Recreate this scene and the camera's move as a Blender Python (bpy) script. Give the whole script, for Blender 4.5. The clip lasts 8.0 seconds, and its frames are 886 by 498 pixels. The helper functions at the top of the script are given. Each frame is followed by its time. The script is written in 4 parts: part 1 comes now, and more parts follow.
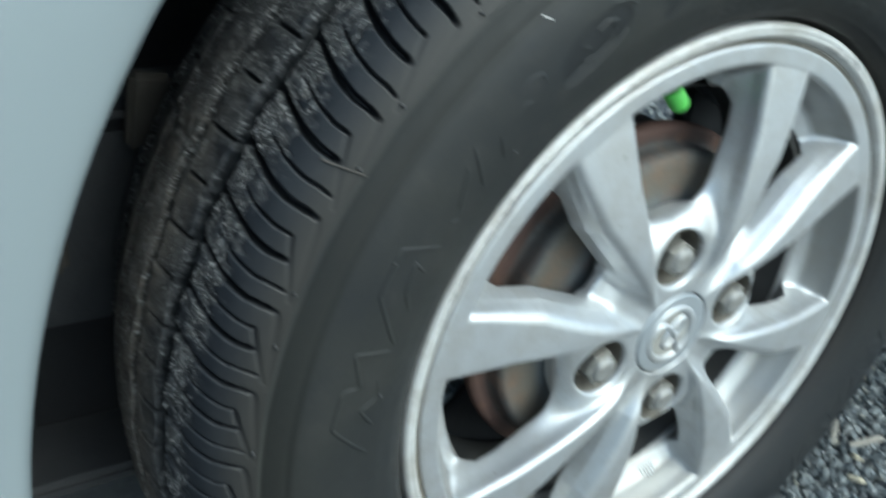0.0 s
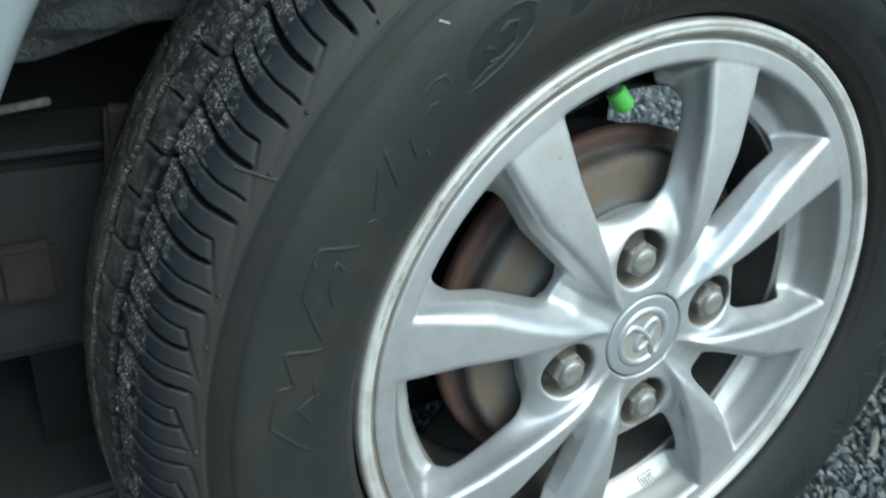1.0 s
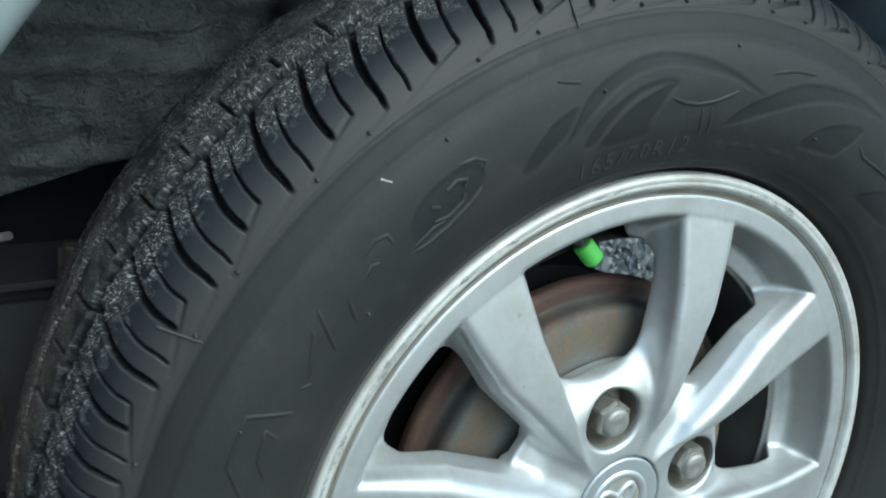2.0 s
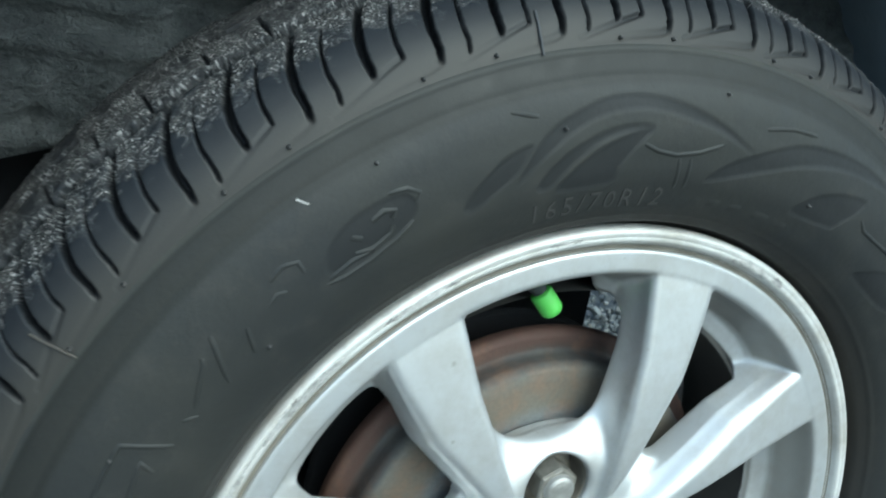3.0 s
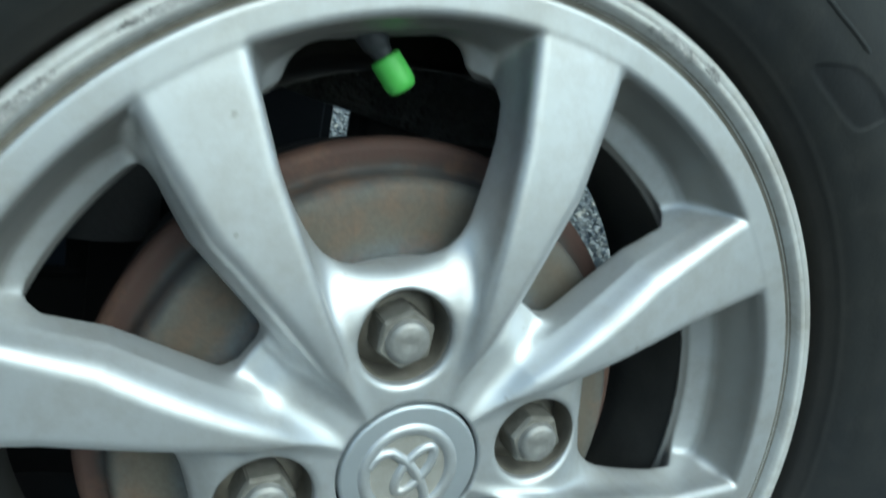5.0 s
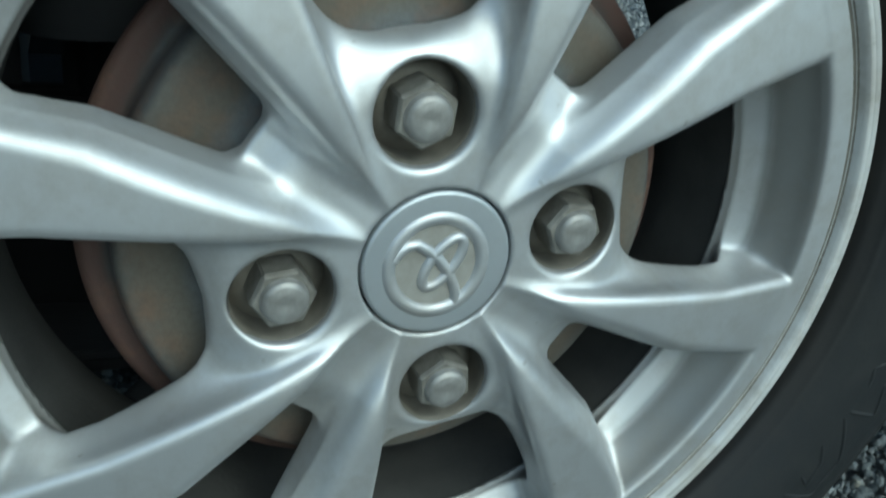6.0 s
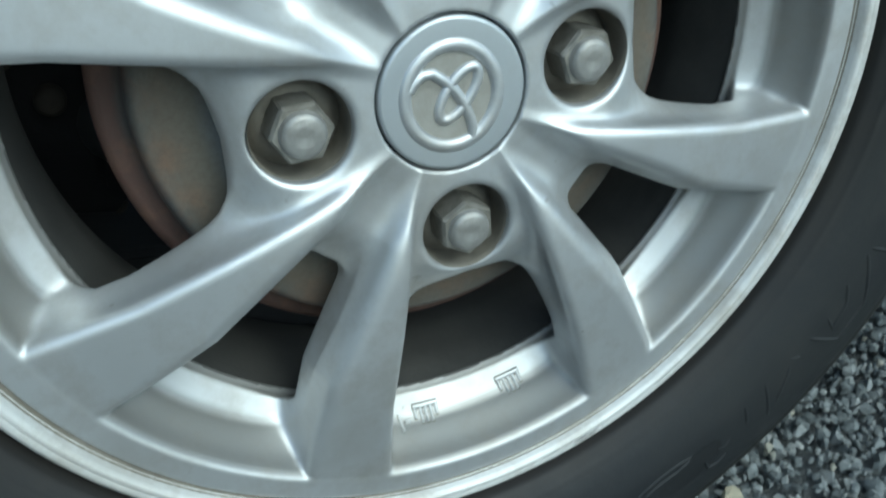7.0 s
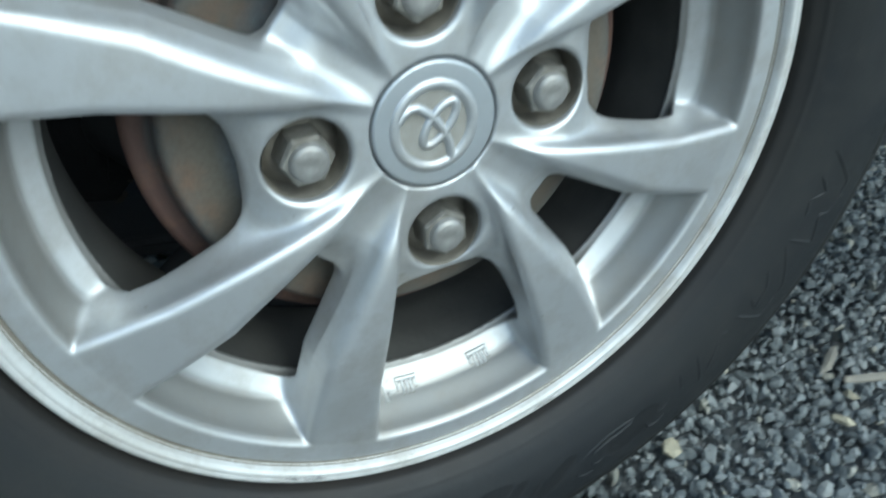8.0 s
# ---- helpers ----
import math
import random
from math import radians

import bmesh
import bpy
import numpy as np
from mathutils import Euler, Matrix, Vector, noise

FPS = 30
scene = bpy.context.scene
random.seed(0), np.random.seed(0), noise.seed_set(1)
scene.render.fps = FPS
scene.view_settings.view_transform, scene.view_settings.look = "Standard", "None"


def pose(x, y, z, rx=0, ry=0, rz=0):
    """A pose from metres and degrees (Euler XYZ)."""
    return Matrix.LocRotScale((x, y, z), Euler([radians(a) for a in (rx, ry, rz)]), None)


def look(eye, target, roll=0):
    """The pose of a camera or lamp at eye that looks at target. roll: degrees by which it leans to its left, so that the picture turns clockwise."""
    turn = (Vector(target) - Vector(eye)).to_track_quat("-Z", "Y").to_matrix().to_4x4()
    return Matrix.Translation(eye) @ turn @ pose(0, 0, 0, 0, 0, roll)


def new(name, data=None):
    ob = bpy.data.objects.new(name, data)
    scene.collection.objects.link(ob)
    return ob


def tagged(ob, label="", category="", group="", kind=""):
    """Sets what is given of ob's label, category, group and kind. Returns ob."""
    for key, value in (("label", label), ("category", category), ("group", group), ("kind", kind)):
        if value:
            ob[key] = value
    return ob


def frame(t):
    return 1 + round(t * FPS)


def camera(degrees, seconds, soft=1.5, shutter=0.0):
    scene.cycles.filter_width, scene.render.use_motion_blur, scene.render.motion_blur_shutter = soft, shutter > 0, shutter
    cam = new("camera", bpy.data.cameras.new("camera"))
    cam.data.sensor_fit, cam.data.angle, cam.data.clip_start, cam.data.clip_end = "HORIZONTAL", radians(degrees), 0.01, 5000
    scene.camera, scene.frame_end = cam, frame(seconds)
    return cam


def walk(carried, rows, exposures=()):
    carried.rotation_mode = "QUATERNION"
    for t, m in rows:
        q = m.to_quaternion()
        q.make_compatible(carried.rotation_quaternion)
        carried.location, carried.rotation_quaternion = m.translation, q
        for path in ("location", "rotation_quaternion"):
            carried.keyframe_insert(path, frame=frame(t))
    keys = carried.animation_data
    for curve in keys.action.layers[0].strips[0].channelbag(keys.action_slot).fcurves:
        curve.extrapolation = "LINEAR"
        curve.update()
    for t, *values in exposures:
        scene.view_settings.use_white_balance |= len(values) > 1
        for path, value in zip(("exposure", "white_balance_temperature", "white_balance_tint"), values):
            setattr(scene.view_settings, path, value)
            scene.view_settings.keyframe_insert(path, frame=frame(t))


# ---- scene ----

# ---- camera ----
cam = camera(54.9, 8.0, soft=1.95, shutter=0.5)
# seconds, eye x y z (m), pitch, roll, yaw (degrees)
PATH = [
    (0, -0.3486, -0.2459, 0.5161, -28.18, 8.09, -36.62),
    (0.3, -0.3474, -0.2703, 0.5140, -29.42, 7.25, -39.50),
    (0.5, -0.3430, -0.2866, 0.5140, -29.22, 6.79, -38.71),
    (0.7, -0.3265, -0.2890, 0.5130, -28.67, 4.59, -35.50),
    (1, -0.3042, -0.2932, 0.5134, -26.15, 2.95, -30.35),
    (1.2, -0.2910, -0.2996, 0.5183, -25.13, 2.27, -28.97),
    (1.5, -0.2732, -0.3091, 0.5341, -20.46, 2.63, -28.33),
    (1.7, -0.2730, -0.2943, 0.5297, -19.17, 2.66, -28.73),
    (2.8, -0.2268, -0.2747, 0.5227, -18.03, 8.41, -25.89),
    (3, -0.2173, -0.2699, 0.5263, -17.95, 9.39, -25.84),
    (3.5, -0.1919, -0.2601, 0.5123, -12.25, 13.47, -24.49),
    (4, -0.1594, -0.2451, 0.4814, -13.55, 13.98, -23.64),
    (4.2, -0.1455, -0.2480, 0.4639, -13.53, 12.14, -22.51),
    (5.3, -0.1085, -0.2315, 0.4095, -17.61, 11.52, -26.36),
    (5.5, -0.1031, -0.2278, 0.4018, -20.03, 10.46, -25.45),
    (6, -0.1026, -0.2237, 0.3872, -25.10, 8.66, -24.81),
    (6.5, -0.1086, -0.2294, 0.3653, -26.04, 7.64, -25.10),
    (7, -0.1105, -0.2404, 0.3468, -27.20, 4.65, -24.77),
    (7.5, -0.1188, -0.2483, 0.3410, -29.45, 3.18, -24.85),
    (7.8, -0.1320, -0.2610, 0.3668, -30.38, 4.64, -27.02),
    (8, -0.1358, -0.2658, 0.3895, -30.62, 6.30, -28.54),
]
EXPOSURES = [(0.0, 0.95, 5520, -7), (0.5, 0.87, 5520, -7), (1.7, 0.85, 5500, -10), (3.5, 1.25, 5460, -10), (4.2, 0.98, 5420, -10), (5.4, 0.32, 5380, -14), (6.0, 0.2, 5380, -14), (6.5, 0.33, 5380, -13), (7.5, 0.54, 5380, -9), (8.0, 0.66, 5380, -8)]
walk(cam, [(t, pose(x, y, z, 90 + pitch, 0, yaw) @ pose(0, 0, 0, 0, 0, roll)) for t, x, y, z, pitch, roll, yaw in PATH], EXPOSURES)

# ---- light: overcast day ----
SUN_TURN, SUN_UP = 166.0, 45.0
world = bpy.data.worlds.new("overcast_sky")
world.use_nodes = True
wn = world.node_tree.nodes
sky = wn.new("ShaderNodeTexSky")
sky.sky_type, sky.sun_disc = "NISHITA", False
sky.sun_elevation, sky.sun_rotation = radians(SUN_UP), radians(SUN_TURN)
sky.air_density, sky.dust_density, sky.ozone_density = 1.0, 4.0, 1.5
wn["Background"].inputs["Strength"].default_value = 0.13
world.node_tree.links.new(sky.outputs["Color"], wn["Background"].inputs["Color"])
scene.world = world
sun_data = bpy.data.lights.new("sun", "SUN")
sun_data.energy, sun_data.angle, sun_data.color = 1.0, radians(60), (1.0, 0.985, 0.96)
sun = new("sun", sun_data)
sun_from = Vector((math.sin(radians(SUN_TURN)) * math.cos(radians(SUN_UP)), math.cos(radians(SUN_TURN)) * math.cos(radians(SUN_UP)), math.sin(radians(SUN_UP))))
sun.matrix_world = look(sun_from * 20, (0, 0, 0))


# ---- materials ----
def material(name, rough=0.5, metal=0.0):
    m = bpy.data.materials.new(name)
    m.use_nodes = True
    b = m.node_tree.nodes["Principled BSDF"]
    b.inputs["Roughness"].default_value, b.inputs["Metallic"].default_value = rough, metal
    return m, m.node_tree.nodes, m.node_tree.links, b


def noise_tex(nodes, links, scale, detail=6.0, rough=0.6, coords=None):
    n = nodes.new("ShaderNodeTexNoise")
    n.inputs["Scale"].default_value, n.inputs["Detail"].default_value, n.inputs["Roughness"].default_value = scale, detail, rough
    if coords:
        links.new(coords, n.inputs["Vector"])
    return n


def ramp(nodes, links, source, *stops):
    r = nodes.new("ShaderNodeValToRGB")
    while len(r.color_ramp.elements) < len(stops):
        r.color_ramp.elements.new(0.5)
    for e, (at, colour) in zip(r.color_ramp.elements, stops):
        e.position, e.color = at, (*colour, 1) if len(colour) == 3 else colour
    links.new(source, r.inputs["Fac"])
    return r


def grey(v):
    return (v, v, v)


def blend(nodes, links, fac, a, b, mode="MIX"):
    m = nodes.new("ShaderNodeMix")
    m.data_type, m.blend_type = "RGBA", mode
    for sock, value in ((m.inputs[0], fac), (m.inputs[6], a), (m.inputs[7], b)):
        if isinstance(value, (int, float)):
            sock.default_value = value
        elif isinstance(value, tuple):
            sock.default_value = (*value, 1)
        else:
            links.new(value, sock)
    return m.outputs[2]


def bump(nodes, links, bsdf, height, strength, distance, after=None):
    b = nodes.new("ShaderNodeBump")
    b.inputs["Strength"].default_value, b.inputs["Distance"].default_value = strength, distance
    links.new(height, b.inputs["Height"])
    if after:
        links.new(after, b.inputs["Normal"])
    links.new(b.outputs["Normal"], bsdf.inputs["Normal"])
    return b.outputs["Normal"]


def object_coords(nodes):
    return nodes.new("ShaderNodeTexCoord").outputs["Object"]


def make_silver(name="silver_wheel_paint", dirt=0.55, base=(0.555, 0.568, 0.573), metal=0.70, matt=0.0):
    m, n, l, b = material(name, 0.4, metal)
    c = object_coords(n)
    big, fine, specks, haze = noise_tex(n, l, 14, 5, 0.65, c), noise_tex(n, l, 420, 3, 0.6, c), noise_tex(n, l, 160, 2, 0.5, c), noise_tex(n, l, 38, 7, 0.7, c)
    dust = ramp(n, l, big.outputs["Fac"], (0.50, grey(0)), (0.82, grey(dirt)))
    spots = ramp(n, l, specks.outputs["Fac"], (0.735, grey(0)), (0.79, grey(0.4)))
    film = ramp(n, l, haze.outputs["Fac"], (0.46, grey(0)), (0.70, grey(min(dirt * 0.75, 0.7))))
    col = blend(n, l, dust.outputs["Color"], base, (0.34, 0.315, 0.27))
    col = blend(n, l, film.outputs["Color"], col, (0.33, 0.30, 0.255))
    col = blend(n, l, spots.outputs["Color"], col, (0.2, 0.17, 0.13))
    # Brake dust and painted shade together darken the rim wall.
    dusty = n.new("ShaderNodeAttribute")
    dusty.attribute_name = "brake_dust"
    brown = blend(n, l, film.outputs["Color"], (0.29, 0.287, 0.272), (0.25, 0.226, 0.188))
    col = blend(n, l, dusty.outputs["Fac"], col, brown)
    l.new(times(n, l, ramp(n, l, dusty.outputs["Fac"], (0, grey(1)), (1, grey(0.78))).outputs["Color"], metal), b.inputs["Metallic"])
    l.new(col, b.inputs["Base Color"])
    ro = ramp(n, l, haze.outputs["Fac"], (0.35, grey(0.41 + matt)), (0.75, grey(0.55 + matt)))
    l.new(ro.outputs["Color"], b.inputs["Roughness"])
    bump(n, l, b, fine.outputs["Fac"], 0.06, 0.0004)
    return m


def radius_of(nodes, links, coords):
    """Distance from the wheel's axle, and the place along it."""
    split, joined, length = nodes.new("ShaderNodeSeparateXYZ"), nodes.new("ShaderNodeCombineXYZ"), nodes.new("ShaderNodeVectorMath")
    length.operation = "LENGTH"
    links.new(coords, split.inputs[0])
    links.new(split.outputs["X"], joined.inputs["X"])
    links.new(split.outputs["Z"], joined.inputs["Z"])
    links.new(joined.outputs[0], length.inputs[0])
    return length.outputs["Value"], split.outputs["Y"]


def spread(nodes, links, value, low, high):
    r = nodes.new("ShaderNodeMapRange")
    r.inputs["From Min"].default_value, r.inputs["From Max"].default_value = low, high
    links.new(value, r.inputs["Value"])
    return r.outputs["Result"]


def times(nodes, links, a, b):
    m = nodes.new("ShaderNodeMath")
    m.operation = "MULTIPLY"
    for sock, value in zip(m.inputs, (a, b)):
        if isinstance(value, (int, float)):
            sock.default_value = value
        else:
            links.new(value, sock)
    return m.outputs[0]


def make_sidewall():
    m, n, l, b = material("dusty_sidewall_rubber", 0.6)
    b.inputs["Specular IOR Level"].default_value = 0.28
    c = object_coords(n)
    big, mid, fine = noise_tex(n, l, 11, 6, 0.65, c), noise_tex(n, l, 85, 5, 0.7, c), noise_tex(n, l, 1500, 2, 0.6, c)
    dust = ramp(n, l, big.outputs["Fac"], (0.30, grey(0.15)), (0.72, grey(0.75)))
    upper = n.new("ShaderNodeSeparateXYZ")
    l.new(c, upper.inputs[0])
    # Brown tone thins towards the lower tyre, leaving it darker and bluer.
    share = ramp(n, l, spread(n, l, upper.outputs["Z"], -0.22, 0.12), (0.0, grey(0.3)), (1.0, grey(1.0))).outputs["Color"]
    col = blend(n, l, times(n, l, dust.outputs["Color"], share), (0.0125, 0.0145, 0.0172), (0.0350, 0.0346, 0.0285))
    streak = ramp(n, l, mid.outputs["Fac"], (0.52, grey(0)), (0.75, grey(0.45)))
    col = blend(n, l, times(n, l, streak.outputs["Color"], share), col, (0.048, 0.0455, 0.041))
    knurl = n.new("ShaderNodeAttribute")
    knurl.attribute_name = "knurl"
    col = blend(n, l, times(n, l, knurl.outputs["Fac"], 0.75), col, (0.012, 0.013, 0.014))
    radius, along = radius_of(n, l, c)
    bead = ramp(n, l, spread(n, l, radius, 0.172, 0.200), (0.0, grey(0.75)), (0.55, grey(0.0)))
    col = blend(n, l, times(n, l, bead.outputs["Color"], big.outputs["Fac"]), col, (0.045, 0.034, 0.024))
    band = ramp(n, l, spread(n, l, radius, 0.234, 0.250), (0.0, grey(0)), (0.10, grey(0.75)), (0.72, grey(0.75)), (0.78, grey(0)))
    col = blend(n, l, band.outputs["Color"], col, (0.0145, 0.0148, 0.0128))
    shoulder = ramp(n, l, spread(n, l, radius, 0.244, 0.256), (0.0, grey(0)), (0.25, grey(0.35)), (1.0, grey(0.8)))
    col = blend(n, l, times(n, l, shoulder.outputs["Color"], dust.outputs["Color"]), col, (0.056, 0.0555, 0.045))
    l.new(col, b.inputs["Base Color"])
    ro = ramp(n, l, mid.outputs["Fac"], (0.3, grey(0.5)), (0.8, grey(0.72)))
    l.new(ro.outputs["Color"], b.inputs["Roughness"])
    first = bump(n, l, b, fine.outputs["Fac"], 0.12, 0.0005)
    bump(n, l, b, mid.outputs["Fac"], 0.15, 0.002, first)
    return m


def make_tread():
    """Blue-black rubber, torn and gritty where the mesh says so, with brown soil on some ribs."""
    m, n, l, b = material("scuffed_tread_rubber", 0.55)
    b.inputs["Specular IOR Level"].default_value = 0.22
    c = object_coords(n)
    radius, along = radius_of(n, l, c)
    worn, soil, groove, flat = (n.new("ShaderNodeAttribute") for k in range(4))
    worn.attribute_name, soil.attribute_name, groove.attribute_name, flat.attribute_name = "worn", "soil", "groove", "flat"
    mid, grit, fine = noise_tex(n, l, 90, 5, 0.7, flat.outputs["Vector"]), noise_tex(n, l, 1250, 4, 0.7, flat.outputs["Vector"]), noise_tex(n, l, 1500, 2, 0.6, c)
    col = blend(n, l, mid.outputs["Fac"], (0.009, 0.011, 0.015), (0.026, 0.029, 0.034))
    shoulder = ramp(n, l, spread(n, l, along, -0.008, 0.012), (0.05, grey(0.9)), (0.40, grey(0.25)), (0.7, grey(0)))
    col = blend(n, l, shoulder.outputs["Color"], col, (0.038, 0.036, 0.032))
    # Groove floors tinted near-black, putting their shade into the colour.
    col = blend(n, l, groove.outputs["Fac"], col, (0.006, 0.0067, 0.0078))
    mud = times(n, l, soil.outputs["Fac"], ramp(n, l, mid.outputs["Fac"], (0.34, grey(0.25)), (0.56, grey(1.0))).outputs["Color"])
    col = blend(n, l, mud, col, (0.20, 0.172, 0.138))
    torn = times(n, l, worn.outputs["Fac"], ramp(n, l, mid.outputs["Fac"], (0.38, grey(0.25)), (0.60, grey(0.85))).outputs["Color"])
    col = blend(n, l, torn, col, (0.088, 0.088, 0.090))
    # Grit and glints on torn rubber, both put in as pale flecks.
    flecks = times(n, l, worn.outputs["Fac"], ramp(n, l, grit.outputs["Fac"], (0.535, grey(0)), (0.61, grey(1))).outputs["Color"])
    col = blend(n, l, flecks, col, (0.62, 0.62, 0.62))
    l.new(col, b.inputs["Base Color"])
    l.new(ramp(n, l, flecks, (0, grey(0.5)), (1, grey(0.3))).outputs["Color"], b.inputs["Roughness"])
    first = bump(n, l, b, times(n, l, grit.outputs["Fac"], worn.outputs["Fac"]), 1.0, 0.0035)
    bump(n, l, b, fine.outputs["Fac"], 0.15, 0.0005, first)
    return m


def make_rust():
    """Cast iron, redder at its rim, blue-grey in the step and tan on the raised face."""
    m, n, l, b = material("rusty_cast_iron", 0.75, 0.15)
    c = object_coords(n)
    radius, along = radius_of(n, l, c)
    big, mid, fine = noise_tex(n, l, 28, 6, 0.7, c), noise_tex(n, l, 52, 5, 0.65, c), noise_tex(n, l, 420, 4, 0.7, c)
    mixed = n.new("ShaderNodeMath")
    mixed.operation = "MULTIPLY_ADD"
    l.new(big.outputs["Fac"], mixed.inputs[0])
    mixed.inputs[1].default_value = 0.012
    l.new(radius, mixed.inputs[2])
    zones = ramp(n, l, spread(n, l, mixed.outputs[0], 0.040, 0.125),
                 (0.0, (0.14, 0.13, 0.115)), (0.44, (0.145, 0.155, 0.158)), (0.52, (0.128, 0.118, 0.095)), (0.64, (0.125, 0.106, 0.082)),
                 (0.71, (0.120, 0.114, 0.098)), (0.745, (0.068, 0.068, 0.068)), (0.77, (0.062, 0.046, 0.040)), (0.80, (0.076, 0.043, 0.035)), (0.90, (0.088, 0.047, 0.037)))
    spots = ramp(n, l, mid.outputs["Fac"], (0.50, grey(0)), (0.74, grey(0.6)))
    col = blend(n, l, spots.outputs["Color"], zones.outputs["Color"], (0.185, 0.105, 0.062))
    dark = ramp(n, l, fine.outputs["Fac"], (0.3, grey(0.35)), (0.6, grey(0)))
    col = blend(n, l, dark.outputs["Color"], col, (0.07, 0.055, 0.042))
    l.new(col, b.inputs["Base Color"])
    bump(n, l, b, fine.outputs["Fac"], 0.3, 0.001)
    return m


def make_simple(name, dark, light, rough, metal=0.0, scale=30, fine=400, relief=0.3, depth=0.001):
    m, n, l, b = material(name, rough, metal)
    c = object_coords(n)
    big, small = noise_tex(n, l, scale, 6, 0.65, c), noise_tex(n, l, fine, 4, 0.65, c)
    l.new(ramp(n, l, big.outputs["Fac"], (0.3, dark), (0.72, light)).outputs["Color"], b.inputs["Base Color"])
    l.new(ramp(n, l, big.outputs["Fac"], (0.2, grey(max(rough - 0.1, 0.05))), (0.8, grey(min(rough + 0.12, 1)))).outputs["Color"], b.inputs["Roughness"])
    bump(n, l, b, small.outputs["Fac"], relief, depth)
    return m


def make_stone():
    m, n, l, b = material("crushed_grey_stone", 0.95)
    b.inputs["Specular IOR Level"].default_value = 0.2
    c = object_coords(n)
    each, own = n.new("ShaderNodeNewGeometry"), n.new("ShaderNodeObjectInfo")
    add = n.new("ShaderNodeMath")
    add.operation = "ADD"
    l.new(each.outputs["Random Per Island"], add.inputs[0])
    l.new(own.outputs["Random"], add.inputs[1])
    frac = n.new("ShaderNodeMath")
    frac.operation = "FRACT"
    l.new(add.outputs[0], frac.inputs[0])
    tones = ramp(n, l, frac.outputs[0], (0.0, (0.095, 0.108, 0.110)), (0.30, (0.15, 0.166, 0.169)), (0.62, (0.215, 0.233, 0.235)), (0.86, (0.28, 0.294, 0.292)), (0.965, (0.35, 0.36, 0.345)), (0.99, (0.38, 0.36, 0.29)))
    mid, fine = noise_tex(n, l, 160, 5, 0.7, c), noise_tex(n, l, 900, 3, 0.7, c)
    col = blend(n, l, ramp(n, l, mid.outputs["Fac"], (0.35, grey(0.0)), (0.7, grey(0.5))).outputs["Color"], tones.outputs["Color"], (0.24, 0.25, 0.243))
    l.new(col, b.inputs["Base Color"])
    first = bump(n, l, b, fine.outputs["Fac"], 0.6, 0.0014)
    bump(n, l, b, mid.outputs["Fac"], 0.6, 0.004, first)
    return m


SILVER = make_silver()
LIP = make_silver("worn_rim_flange_paint", 1.0, (0.60, 0.60, 0.58), 0.4, 0.12)
CAP = make_silver("centre_cap_paint", 0.2, (0.50, 0.53, 0.55))
# One dark grey tone over the whole inner barrel.
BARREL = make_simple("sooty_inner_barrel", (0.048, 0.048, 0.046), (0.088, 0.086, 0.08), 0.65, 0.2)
RUBBER, TREAD, RUST, STONE = make_sidewall(), make_tread(), make_rust(), make_stone()
MOULDED = make_simple("raised_rubber", (0.021, 0.022, 0.022), (0.044, 0.042, 0.039), 0.6)
LINER = make_simple("dusty_black_plastic", (0.035, 0.041, 0.044), (0.13, 0.138, 0.14), 0.55, 0.0, 30, 240, 0.9, 0.004)
CHASSIS = make_simple("dark_underbody_steel", (0.032, 0.035, 0.040), (0.060, 0.062, 0.065), 0.85, 0.0, 12, 200, 0.3, 0.002)
# Darker copy of CHASSIS: shade behind the wheel put into the colour.
SHADE_STEEL = make_simple("sooty_black_steel", (0.006, 0.007, 0.009), (0.014, 0.015, 0.017), 0.85, 0.0, 20, 200, 0.3, 0.002)
MUDDY = make_simple("muddy_steel", (0.042, 0.038, 0.033), (0.09, 0.082, 0.07), 0.85, 0.1)
PAINT = make_simple("pale_body_paint", (0.30, 0.337, 0.345), (0.305, 0.342, 0.35), 0.26, 0.3, 5, 900, 0.03, 0.0003)
for link in [k for k in PAINT.node_tree.links if k.to_socket.name == "Roughness"]:
    PAINT.node_tree.links.remove(link)
GREEN = make_simple("green_plastic", (0.10, 0.40, 0.055), (0.14, 0.49, 0.085), 0.5, 0.0, 120, 700, 0.1, 0.0004)
STEEL = make_simple("grimy_nut_steel", (0.22, 0.212, 0.195), (0.40, 0.395, 0.375), 0.48, 0.55, 120, 600, 0.3, 0.0006)
NUT_SIDE = make_simple("brown_dusted_nut_steel", (0.13, 0.12, 0.10), (0.29, 0.28, 0.25), 0.5, 0.4, 140, 600, 0.4, 0.0008)
GRIME = make_simple("brown_grime", (0.125, 0.112, 0.088), (0.235, 0.217, 0.182), 0.7, 0.2, 90, 600, 0.3, 0.0006)
BARE = make_simple("scraped_aluminium", (0.20, 0.192, 0.18), (0.72, 0.71, 0.69), 0.5, 0.5, 170, 900, 0.9, 0.0012)
BLACK = make_simple("black_trim_plastic", (0.020, 0.023, 0.026), (0.040, 0.044, 0.048), 0.6, 0.0, 20, 300, 0.4, 0.001)
DUSTY = make_simple("dusty_liner_plastic", (0.055, 0.063, 0.066), (0.215, 0.228, 0.230), 0.62, 0.0, 40, 240, 1.0, 0.006)
# Lighter than black plastic, making up for scant light in the arch.
ARCH_PLASTIC = make_simple("blue_black_liner_plastic", (0.215, 0.26, 0.31), (0.31, 0.36, 0.42), 0.5, 0.0, 14, 300, 0.4, 0.002)
EARTH = make_simple("stone_dust", (0.085, 0.093, 0.096), (0.155, 0.163, 0.164), 0.95, 0.0, 60, 300, 0.8, 0.006)


